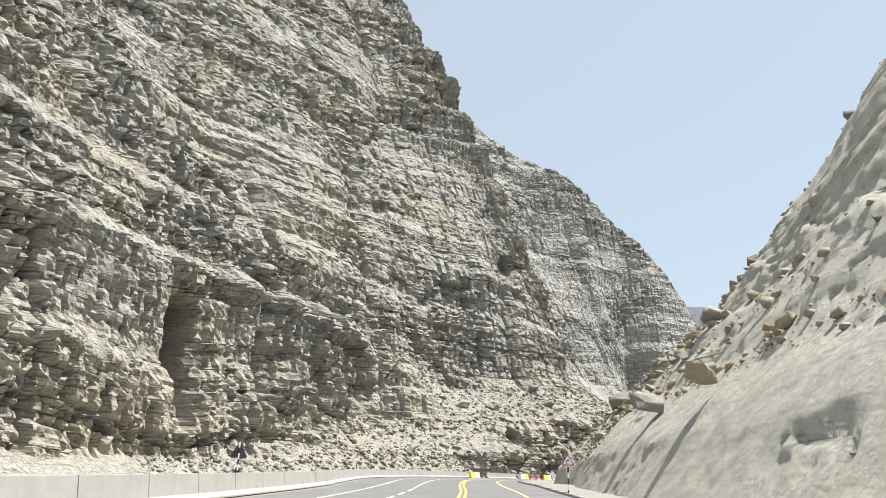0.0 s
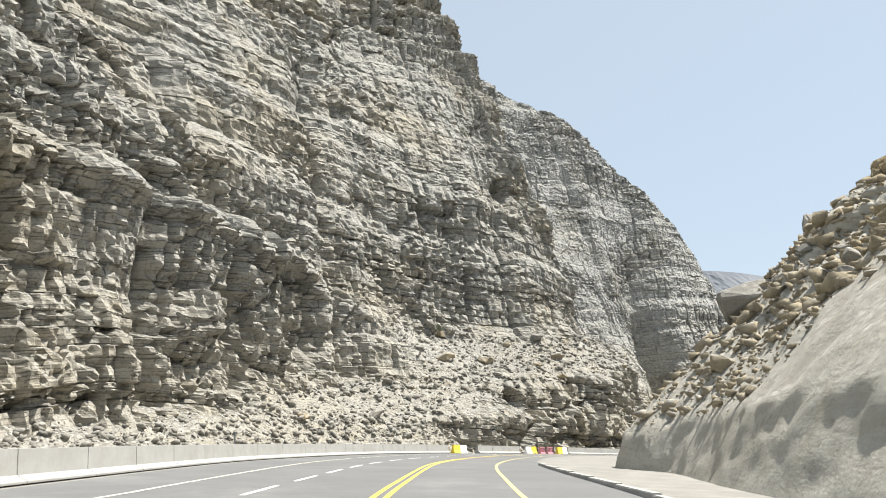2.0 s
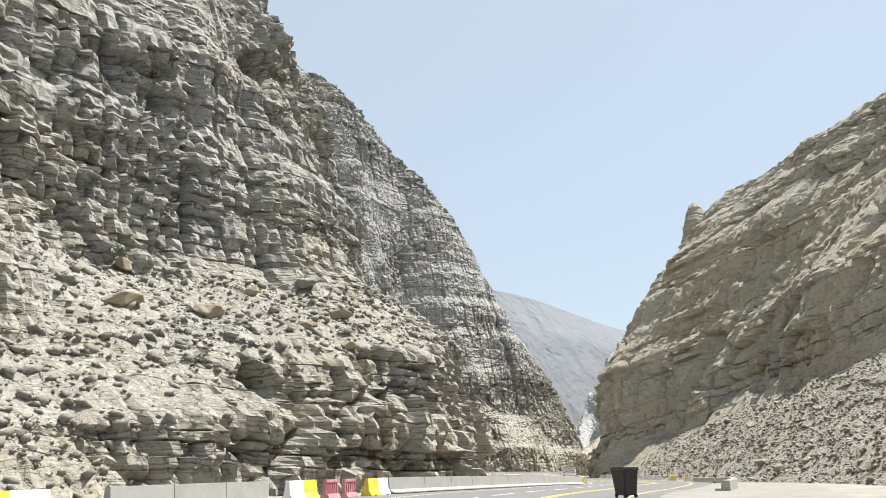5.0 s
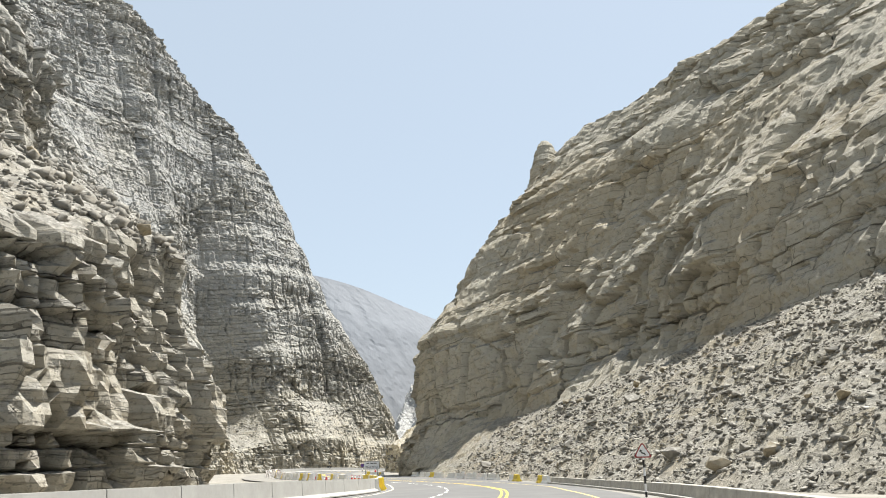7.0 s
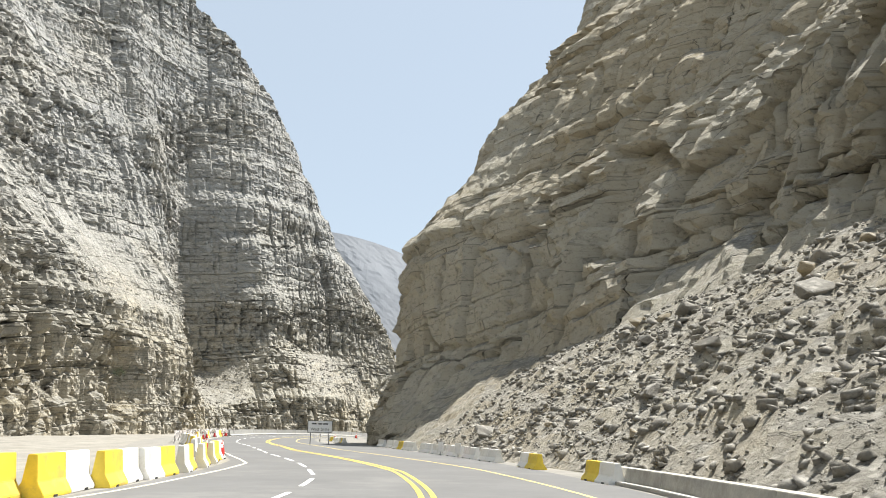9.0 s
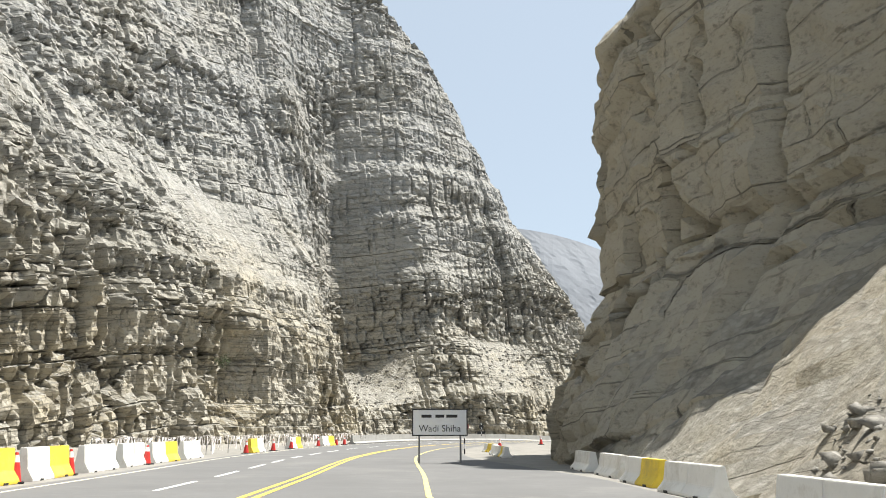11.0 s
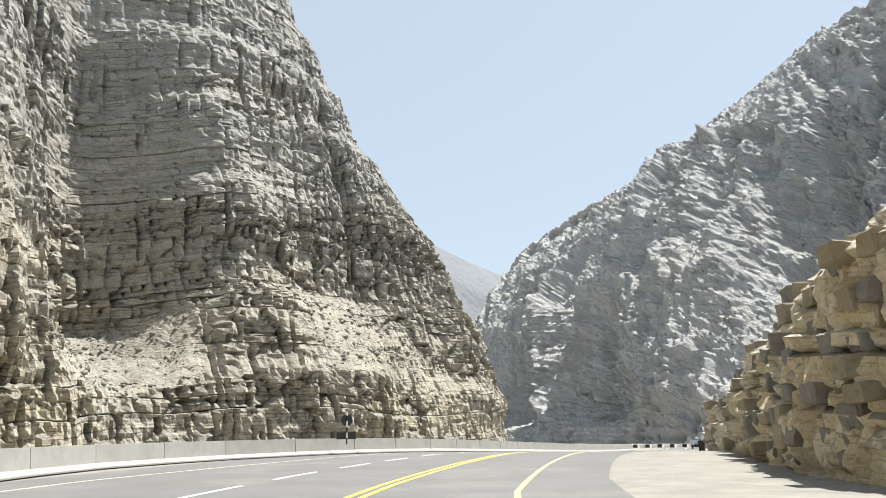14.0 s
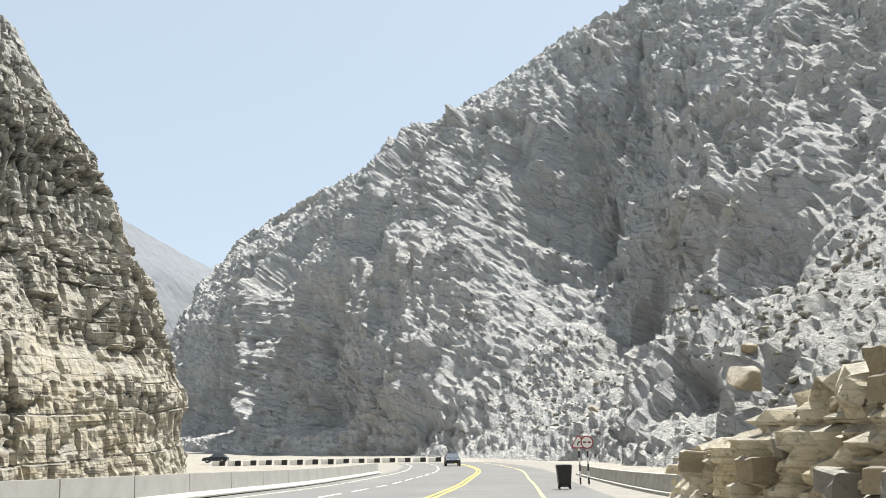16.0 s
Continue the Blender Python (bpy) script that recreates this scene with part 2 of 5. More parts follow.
    # gaps between pebbles get their shade from the colour too
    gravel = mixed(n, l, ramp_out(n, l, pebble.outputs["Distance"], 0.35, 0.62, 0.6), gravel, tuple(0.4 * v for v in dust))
    c = mixed(n, l, ramp_out(n, l, up.outputs[2], 0.55, 0.85, 0.85), c, gravel)
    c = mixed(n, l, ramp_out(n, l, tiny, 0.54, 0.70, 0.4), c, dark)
    # crevice shade painted in where the fine bump lies low
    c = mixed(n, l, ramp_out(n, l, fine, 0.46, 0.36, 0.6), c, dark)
    l.new(c, p.inputs["Base Color"])
    p.inputs["Roughness"].default_value = 0.93
    p.inputs["Specular IOR Level"].default_value = 0.2
    down = []
    for _, joint in relief:
        inv = n.new("ShaderNodeMath")
        inv.operation = "SUBTRACT"
        inv.inputs[0].default_value = 1.0
        l.new(joint, inv.inputs[1])
        down.append(inv.outputs[0])
    bump_chain(n, l, p, [(relief[0][0], bump, 0.20 * size * lines), (down[0], bump, 0.25 * size * lines), (relief[1][0], bump, 0.08 * size * lines), (down[1], bump, 0.10 * size * lines),
                         (band, bump, 0.12 * size), (mid, bump, 0.22 * size), (pebble.outputs["Distance"], -bump * 0.5, 0.05), (fine, bump, 0.12 * size), (tiny, bump, 0.035 * size)])
    return m


def ramp_out(n, l, sock, lo, hi, top=1.0):
    r = n.new("ShaderNodeMapRange")
    r.inputs["From Min"].default_value, r.inputs["From Max"].default_value, r.inputs["To Max"].default_value = lo, hi, top
    l.new(sock, r.inputs["Value"])
    return r.outputs[0]


def plain(name, colour, rough=0.6, spread=0.12, scale=3.0, metal=0.0, bump=0.0, dirt=None):
    m, n, l, p = material(name)
    vec = mapped(n, l, (1, 1, 1))
    a = noise_node(n, l, vec, scale, 6, 0.65)
    b = noise_node(n, l, vec, scale * 9, 4, 0.6)
    lo = tuple(v * (1 - 1.6 * spread) for v in colour)
    hi = tuple(min(1, v * (1 + spread)) for v in colour)
    c = mixed(n, l, ramp_out(n, l, a, 0.3, 0.7), lo, hi)
    c = mixed(n, l, ramp_out(n, l, b, 0.45, 0.75, 0.5), c, lo)
    if dirt:
        c = mixed(n, l, ramp_out(n, l, noise_node(n, l, vec, scale * 0.6, 8, 0.75), 0.52, 0.68, 0.75), c, dirt)
    l.new(c, p.inputs["Base Color"])
    p.inputs["Roughness"].default_value, p.inputs["Metallic"].default_value = rough, metal
    if bump:
        bump_chain(n, l, p, [(b, bump, 0.02)])
    return m


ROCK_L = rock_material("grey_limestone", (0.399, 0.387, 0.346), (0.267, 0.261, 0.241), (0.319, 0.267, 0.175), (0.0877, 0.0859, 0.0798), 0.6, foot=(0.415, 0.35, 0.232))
# its upper colour is grey rock with bluish distance haze mixed in
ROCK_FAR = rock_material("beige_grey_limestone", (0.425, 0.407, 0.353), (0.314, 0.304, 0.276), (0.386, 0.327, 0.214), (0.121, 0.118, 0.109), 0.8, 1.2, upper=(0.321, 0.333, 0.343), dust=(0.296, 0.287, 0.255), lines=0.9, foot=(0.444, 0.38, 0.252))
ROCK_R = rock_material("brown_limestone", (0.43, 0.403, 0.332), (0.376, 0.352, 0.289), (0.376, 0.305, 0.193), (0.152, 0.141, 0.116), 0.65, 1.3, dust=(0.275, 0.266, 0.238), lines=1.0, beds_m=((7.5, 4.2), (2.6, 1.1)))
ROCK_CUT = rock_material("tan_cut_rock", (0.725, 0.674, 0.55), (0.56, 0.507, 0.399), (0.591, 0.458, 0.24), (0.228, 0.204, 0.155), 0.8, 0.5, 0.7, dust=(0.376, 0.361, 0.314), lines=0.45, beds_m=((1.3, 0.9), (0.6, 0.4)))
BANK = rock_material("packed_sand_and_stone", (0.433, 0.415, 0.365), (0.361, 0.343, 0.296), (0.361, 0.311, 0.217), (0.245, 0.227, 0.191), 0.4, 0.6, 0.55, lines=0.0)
# aerial haze is painted into the mountain: paler, bluer, weaker darks
ROCK_MOUNT = rock_material("haze_paled_limestone", (0.513, 0.517, 0.508), (0.451, 0.456, 0.463), (0.482, 0.463, 0.419), (0.283, 0.291, 0.303), 0.5, 1.3, 2.0, lines=0.55, dust=(0.44, 0.433, 0.408))
# distance haze is put into this pale, low-contrast blue-grey base colour
ROCK_HAZE = rock_material("haze_tinted_rock", (0.21, 0.224, 0.243), (0.197, 0.21, 0.23), (0.202, 0.212, 0.226), (0.183, 0.197, 0.216), 0.4, 8.0, 0.1, dust=(0.21, 0.221, 0.238), lines=0.0)
ASPHALT = plain("worn_asphalt", (0.124, 0.124, 0.122), 0.85, 0.1, 0.35, bump=0.3, dirt=(0.173, 0.171, 0.162))
SAND = plain("pale_gravel_ground", (0.254, 0.24, 0.208), 0.95, 0.22, 0.5, bump=0.8, dirt=(0.219, 0.202, 0.167))
SHOULDER = plain("whitish_compacted_gravel", (0.22, 0.211, 0.189), 0.95, 0.16, 0.9, bump=0.6, dirt=(0.173, 0.162, 0.142))
CONCRETE = plain("pale_concrete", (0.326, 0.322, 0.302), 0.85, 0.08, 1.3, bump=0.2, dirt=(0.257, 0.247, 0.223))
YELLOW = plain("yellow_road_paint", (0.72, 0.52, 0.08), 0.7, 0.1, 2.0)
WHITE_LINE = plain("white_road_paint", (0.78, 0.78, 0.75), 0.7, 0.1, 2.0)


# ---- mesh helpers ----
def mesh_grid(name, pts, mat, flat=False, strata=None):
    """A sheet from an array of points (rows, columns, 3); strata: how far along and how high in the beds each point lies."""
    r, c = pts.shape[:2]
    me = bpy.data.meshes.new(name)
    i = np.arange(r * c).reshape(r, c)
    quads = np.stack([i[:-1, :-1], i[:-1, 1:], i[1:, 1:], i[1:, :-1]], -1).reshape(-1, 4)
    if strata is not None:      # rows that run out at the crest or the foot leave no faces
        flat_p = pts.reshape(-1, 3)
        quads = quads[(np.abs(flat_p[quads[:, 0]] - flat_p[quads[:, 3]]).max(1) > 1e-6) | (np.abs(flat_p[quads[:, 1]] - flat_p[quads[:, 2]]).max(1) > 1e-6)]
    me.vertices.add(r * c)
    me.vertices.foreach_set("co", pts.astype(np.float32).ravel())
    me.loops.add(quads.size)
    me.loops.foreach_set("vertex_index", quads.astype(np.int32).ravel())
    me.polygons.add(len(quads))
    me.polygons.foreach_set("loop_start", np.arange(0, quads.size, 4, dtype=np.int32))
    me.polygons.foreach_set("use_smooth", np.full(len(quads), not flat))
    me.update(calc_edges=True)
    if strata is not None:
        me.attributes.new("strata", "FLOAT_VECTOR", "POINT").data.foreach_set("vector", strata.astype(np.float32).ravel())
    me.materials.append(mat)
    return new(name, me)


# ---- rock walls ----
SURFACE, FACE = {}, {}


def bed_rows(line, zk, bk, base, tilt, step, seed, courses):
    """Rows that follow the beds: one in each parting and several on each bed's face. courses: the beds' thickness low and high on the face, and the height between."""
    r = random.Random(seed)
    n_u = len(line)
    run = np.cumsum(np.full(n_u, step))
    lo, hi = base + (tilt * run).min() - 2, (zk[:, -1] + tilt * run).max() + 2
    rows, level, k = [], lo, 0
    while level < hi:
        t = (courses[0] if level < courses[2] else courses[1]) * r.choice((0.4, 0.55, 0.7, 0.9, 1.0, 1.2, 1.5, 2.1))
        gap = min(0.13, 0.2 * t) * max(1.0, step / 0.5)
        inner = max(1, int(t / (1.45 * step)))
        rows.append((level, k, 0.0, t, 1.0))
        for f in np.linspace(gap / t, 1 - gap / t, inner + 2):
            rows.append((level + f * t, k, f, t, 0.0))
        level, k = level + t, k + 1
    level, bed_i, bed_f, bed_t, crack = (np.array(c)[:, None] + np.zeros((1, n_u)) for c in zip(*rows))
    u = run[None, :] + 0 * level
    z = level - tilt * u - 1.6 * vnoise(line[None, :, 0] * 0.035, line[None, :, 1] * 0.035, level * 0.02 + seed) - 0.35 * vnoise(u * 0.16, level * 0.07, seed + 0.7 + 0 * u)
    top = zk[:, -1][None, :]
    shut = (z < base) | (z > top)
    z = np.clip(z, base, top)
    b, lean = np.zeros(z.shape), np.zeros(z.shape)
    for j in range(n_u):
        h = np.maximum.accumulate(zk[j] + np.arange(zk.shape[1]) * 1e-4)
        zf = np.linspace(h[0], h[-1], 240)
        bf = np.interp(zf, h, bk[j])
        for _ in range(4):
            bf[1:-1] = 0.25 * bf[:-2] + 0.5 * bf[1:-1] + 0.25 * bf[2:]
        b[:, j] = np.interp(z[:, j], zf, bf)
        lean[:, j] = np.interp(z[:, j], zf, np.gradient(bf, zf))
    steep = smooth(0.55, 0.85, 1 / np.hypot(1, lean))
    return z, b, steep, np.clip(lean, 0, 2.2), u, level, bed_i, bed_f, bed_t, crack, shut


def course_relief(u, z, bed_i, bed_f, bed_t, crack, thin, step, seed, amps):
    """Blocks between joints, each with an offset and a tilt of its own; partings and joints cut in as thin clefts."""
    a0, a1, a2 = amps
    wide = np.maximum(bed_t * (0.5 + 1.5 * hsh(bed_i, seed + 3)), 2.6 * step)
    p = u / wide + 9.7 * hsh(bed_i, seed + 5) + 0.12 * vnoise(u * 0.21, z * 0.21, seed + 0 * u)
    bi = np.floor(p)
    f = p - bi
    edge = np.minimum(f, 1 - f) * wide
    off = 0.75 * hsh(bed_i, bi, seed + 1) + 0.25 * (hsh(bed_i, seed) + 0.5 * vnoise(u * 0.05, bed_i * 3.7, seed + 2.5 + 0 * u)) - 0.5
    slant = (hsh(bed_i, bi, seed + 6) - 0.5) * (f - 0.5) * np.minimum(wide, 4.0) * 0.5 + (hsh(bed_i, bi, seed + 7) - 0.35) * (bed_f - 0.5) * bed_t * 0.45
    group = np.floor(bed_i / 4.0 + 0.8 * hsh(np.floor(bed_i / 9), seed + 8))      # thick members of several beds stand out together
    q = u / (9 + 14 * hsh(group, seed + 9)) + 7.3 * hsh(group, seed + 11)
    member = 0.5 * hsh(group, seed + 12) + 0.5 * hsh(group, np.floor(q), seed + 13) - 0.5
    open_j = hsh(bed_i, bi, seed + 14)
    joint = (1 - smooth(0.35 * step, 0.75 * step, edge)) * np.where(open_j > 0.3, 0.2 + 0.6 * open_j, 0.0)
    parting = crack * (0.12 + 0.75 * hsh(bed_i, seed + 15) ** 2) * (0.25 + 0.75 * smooth(-0.3, 0.25, vnoise(u * 0.07, bed_i * 5.1, seed + 0.2 + 0 * u)))
    return a1 * 1.25 * off * (0.6 + 0.7 * thin) + a1 * 1.3 * slant + a0 * 0.8 * member - (joint + parting) * min(1.3, a1 * 2.2)


def rock_wall(name, stations, mat, step, label, strata=1.0, tilt=0.0, lump=1.0, seed=1, rough=1.0, talus=1.0, bed=(7.0, 2.3, 0.8), back=60, amps=(1.6, 0.85, 0.4), layer=1.0, sandy=False, tall=1.15, hollows=(), base=-0.6, terrace=1.0, ribs=0.0, courses=None):
    """A rock face lofted over stations (x, y of the foot, the bearing in which the face leans back, then pairs of height and set-back from the foot)."""
    st = np.array(stations, float)
    line = spline(st, step)
    n_u = len(line)
    az = np.radians(line[:, 2])
    inward = np.stack([np.sin(az), np.cos(az)], 1)
    line = np.delete(line, 2, 1)
    zk = np.concatenate([np.full((n_u, 1), base), line[:, 2::2]], 1)
    bk = np.concatenate([np.zeros((n_u, 1)), line[:, 3::2]], 1)
    seg = np.hypot(np.diff(zk, axis=1), np.diff(bk, axis=1))
    length = np.concatenate([np.zeros((n_u, 1)), np.cumsum(seg, 1)], 1)
    if courses:
        z, b, steep, lean, u, w, bed_i, bed_f, bed_t, crack, shut = bed_rows(line, zk, bk, base, tilt, step, seed, courses)
    else:
        n_v = int(np.median(length[:, -1]) / step * 0.92)
        q = np.linspace(0, 1, n_v)
        z, b = np.zeros((n_v, n_u)), np.zeros((n_v, n_u))
        for j in range(n_u):
            z[:, j] = np.interp(q * length[j, -1], length[j], zk[j])
            b[:, j] = np.interp(q * length[j, -1], length[j], bk[j])
        for _ in range(2):      # round the bends of the profile a little
            z[1:-1] = 0.25 * z[:-2] + 0.5 * z[1:-1] + 0.25 * z[2:]
            b[1:-1] = 0.25 * b[:-2] + 0.5 * b[1:-1] + 0.25 * b[2:]
        dz, db = np.gradient(z, axis=0), np.gradient(b, axis=0)
        steep = smooth(0.55, 0.85, dz / np.hypot(dz, db).clip(1e-6))
        lean = np.clip(db / np.maximum(dz, 0.05), 0, 2.2)
        u = np.cumsum(np.full(n_u, step))[None, :] + 0 * z
        w = z + tilt * u + 1.6 * vnoise(line[None, :, 0] * 0.035, line[None, :, 1] * 0.035, z * 0.02 + seed)
    x = line[None, :, 0] + inward[None, :, 0] * b
    y = line[None, :, 1] + inward[None, :, 1] * b
    fade = smooth(base, base + 2.5, z)
    big = fbm(x * 0.03 + seed, y * 0.03, z * 0.012, 4) * 1.8 * lump
    gully = 0 * z if step > 2 else ((1 - np.abs(vnoise(u * 0.055, z * 0.006, seed + 0 * u))) ** 4 * -3.5 + 0.8) * lump
    for th, amount, k in ((bed[0] * 2.3, 0.85, 5), (bed[0] * 0.8, 0.4, 9)):      # ledges: steep faces between sloping steps
        ws = (w + 0.25 * th * fbm(u * 0.35 / th, z * 0.2 / th, seed + k + 0 * u, 2)) / th
        t = ws - np.floor(ws)
        big = big + terrace * amount * np.clip(lean * th, 0, 6) * (t - smooth(0.62, 1.0, t) - 0.12) * (0.35 + 0.9 * hsh(np.floor(ws), seed + k)) * (0.55 + 0.9 * smooth(-0.3, 0.3, fbm(u / th * 0.22, z / th * 0.25, seed + k + 3 + 0 * u, 2)))
    thin = smooth(-0.25, 0.35, fbm(x * 0.03, y * 0.03, z * 0.05 + 3 * seed, 3))
    a0, a1, a2 = amps
    if courses:
        rel = course_relief(u, z, bed_i, bed_f, bed_t, crack, thin, step, seed, amps)
        rel = rel + a0 * (0.6 * facets(u, w, bed[0], tall, seed + 60) + 1.3 * layer * (beds(w, u, bed[0] * 0.6, seed + 10, 0.07, 3.2) - 0.4))
        rel = rel + a1 * layer * 1.35 * (0.5 + thin) * (beds(w, u, bed[1] * 0.8, seed + 25, 0.12, 2.4) - 0.4) + a2 * 1.3 * facets(u, w, bed[2], tall * 1.2, seed + 80) + a1 * 0.35 * facets(u, w, bed[1], tall, seed + 70)
    else:
        rel = a0 * (0.6 * facets(u, w, bed[0], tall, seed + 60) + 1.2 * layer * (beds(w, u, bed[0] * 0.6, seed + 10, 0.08, 2.6) - 0.4)
                    + 0.55 * layer * (beds(u, w, bed[0] * 0.55, seed + 15, 0.08, 1.7, 0.45) - 0.4))      # buttresses, upright clefts and thick beds
        rel = rel + a1 * ((0.8 - 0.4 * thin) * facets(u, w, bed[1], tall * 1.1, seed + 70) + layer * (0.7 + 0.6 * thin) * (beds(u, w, bed[1] * 0.8, seed + 20, 0.14, 1.1, 0.35) - 0.4)
                          + 1.0 * layer * (beds(w, u, bed[1] * 0.8, seed + 25, 0.14, 1.5) - 0.4))
        rel = rel + a2 * ((0.8 - 0.3 * thin) * facets(u, w, bed[2], tall * 1.2, seed + 80) + layer * (0.6 + 0.9 * thin) * (beds(u, w, bed[2] * 1.2, seed + 40, 0.2, 1.2, 0.35) - 0.4))
    if ribs:      # spurs and gullies that run down the slope, with smaller ones on their sides
        du = u + 0.35 * z + 14 * vnoise(u * 0.012, z * 0.02, seed + 0.3 + 0 * u)
        for k, (wide, deep) in enumerate(((52, 7.0), (23, 4.2), (10.5, 2.4), (5.0, 1.3), (2.6, 0.6))):
            big = big + ribs * deep * (0.5 - 2.2 * np.abs(vnoise(du / wide, z / wide * 0.35, seed + 3.3 * k + 0 * u))) * (0.1 + 0.9 * steep)
    massive = 0.62 + 0.85 * smooth(-0.35, 0.3, fbm(x * 0.05 + 31, y * 0.05, z * 0.045 + seed, 3))
    rel = rel * strata * massive
    if sandy:      # lower face of packed sand and rubble, blocks standing out here and there
        rel = rel * (0.04 + 0.9 * smooth(0.3, 0.65, fbm(x * 0.13, y * 0.13, z * 0.13, 3)) + 0.7 * smooth(6, 12, z) + 0.8 * smooth(70, 80, y))      # the far nose is broken rock throughout
    for hx, hy, hz, ru, rz, depth in hollows:      # caves, clefts and overhung hollows
        k = (np.hypot(x - hx, y - hy) / ru) ** 2 + (np.abs(z - hz) / rz) ** 3 + 0.45 * fbm(u / ru * 0.9, z / ru * 0.9, seed + 0 * u, 3)
        rel = rel - depth * (1 - smooth(0.25, 1.15, k)) * fade
    if courses:      # on gentle ground the beds lie under loose debris
        rel = rel * (0.06 + 0.94 * smooth(0.12, 0.75, steep))
    grain = 0.2 * rough * fbm(x * 0.9, y * 0.9, z * 1.2, 2)
    out = (big + gully) * (0.3 + 0.7 * steep) * smooth(0, 10, z) + rel * (0.3 + 0.7 * steep) * (0.35 + 0.65 * fade) + grain * fade
    rub = talus * (1 - steep) * fade * (0.35 * fbm(x * 0.6, y * 0.6, z * 0.6, 3) + 0.8 * np.abs(vnoise(x * 0.22, y * 0.22, z * 0.22)) ** 2)
    rise = lean if ribs else 0 * lean      # ribs stand square to the slope, ledges stand out level
    slant = np.hypot(1, rise)
    x, y, z = x - inward[None, :, 0] * out / slant, y - inward[None, :, 1] * out / slant, z + rub + out * rise / slant + 0.12 * rel * (1 - steep)
    pts = np.stack([x, y, z], -1)
    if courses:      # rows below the foot or above the crest fall together with the last real one
        for j in range(n_u):
            real = np.flatnonzero(~shut[:, j])
            pts[:real[0], j], pts[real[-1] + 1:, j] = pts[real[0], j], pts[real[-1], j]
    foot = pts[0].copy()
    foot[:, 2] = base - 4
    crest = pts[-1].copy()
    crest[:, :2] += inward * back * 0.15
    crest[:, 2] -= 2.0
    rear = pts[-1].copy()
    rear[:, :2] += inward * back
    rear[:, 2] = -5
    pts = np.concatenate([foot[None], pts, crest[None], rear[None]], 0)
    lay = np.stack([u, w, 0 * u], -1)
    lay = np.concatenate([lay[:1], lay, lay[-1:], lay[-1:]], 0)
    ob = mesh_grid(name, pts[:, ::-1], mat, flat=not sandy, strata=lay[:, ::-1])
    SURFACE[name] = (pts[1:-2], steep, inward)
    FACE[name] = ob
    return tagged(ob, label, "cliff", kind="structure")


rock_wall("cliff_1", [
    (-58, 30, -90, 2, 5, 14, 9, 30, 14, 60, 36, 110, 66, 160, 101),
    (-60, 80, -86, 2, 5, 15, 9, 30, 12, 48, 25, 100, 58, 165, 101),
    (-60, 104, -84, 3, 6, 14, 9, 30, 11, 47, 25, 100, 57, 165, 102),
    (-53, 127, -76, 5, 8, 9, 12, 28, 15, 60, 34, 100, 58, 165, 100),
    (-45, 147, -62, 6, 8, 11, 16, 25, 21, 62, 33, 105, 59, 165, 97),
    (-35, 163, -50, 7, 5, 14, 12, 22, 26, 60, 36, 108, 65, 190, 111),
    (-25, 180, -48, 7, 1.5, 13, 3, 22, 15, 52, 27, 105, 57, 182, 102),
    (-16.5, 199, -60, 9, 1, 16, 2, 24, 13, 54, 27, 94, 46, 150, 82),
    (-22.5, 222, -70, 10, 1.5, 20, 3, 30, 15, 40, 22, 62, 33, 76, 45),
    (-31, 245, -75, 10, 1.5, 20, 3, 28, 12, 32, 22, 38, 34, 45, 45),
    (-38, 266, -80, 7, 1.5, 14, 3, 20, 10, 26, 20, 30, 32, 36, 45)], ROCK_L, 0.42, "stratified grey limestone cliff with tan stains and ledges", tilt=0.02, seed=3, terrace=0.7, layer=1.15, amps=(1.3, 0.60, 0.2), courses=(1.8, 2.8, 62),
    hollows=((-69.5, 92, 12, 3.4, 17, 11), (-68, 143, 20, 9, 9, 4.5), (-38, 170, 5, 2.0, 9, 4), (-71, 122, 34, 4, 3, 3), (-46, 201, 52, 3, 9, 3.5)))

rock_wall("cliff_2", [
    (-32, 262, -80, 14, 3, 24, 8, 50, 22, 75, 40, 95, 70),
    (-33, 295, -66, 17, 3, 26, 7, 55, 28, 110, 60, 220, 132),
    (-29, 318, -58, 14, 2, 22, 5, 50, 30, 110, 64, 230, 138),
    (-22, 340, -47, 10, 1, 22, 5, 42, 26, 110, 66, 186, 102),
    (-17, 362, -40, 6, 2, 20, 7, 50, 24, 112, 52, 172, 76),
    (-12, 378, -30, 6, 4, 13, 26, 52, 38, 100, 50, 152, 64),
    (0, 386, -22, 8, 3, 22, 12, 48, 22, 84, 40, 130, 58),
    (13, 390, -17, 8, 3, 22, 20, 46, 30, 70, 41, 101, 55),
    (26, 402, -18, 8, 4, 22, 16, 42, 26, 56, 35, 70, 46),
    (40, 419, -30, 7, 4, 19, 11, 31, 18, 40, 25, 45, 31),
    (45, 445, -55, 6, 3, 13, 8, 19, 13, 25, 19, 30, 26),
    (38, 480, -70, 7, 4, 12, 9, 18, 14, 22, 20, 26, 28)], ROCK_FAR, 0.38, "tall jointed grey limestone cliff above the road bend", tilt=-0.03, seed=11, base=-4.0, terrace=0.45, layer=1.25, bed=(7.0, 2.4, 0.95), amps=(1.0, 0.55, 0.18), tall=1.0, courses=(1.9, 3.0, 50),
    hollows=((-29, 327, 9, 8, 9, 3.0), (-42, 334, 40, 3.5, 5, 4)))

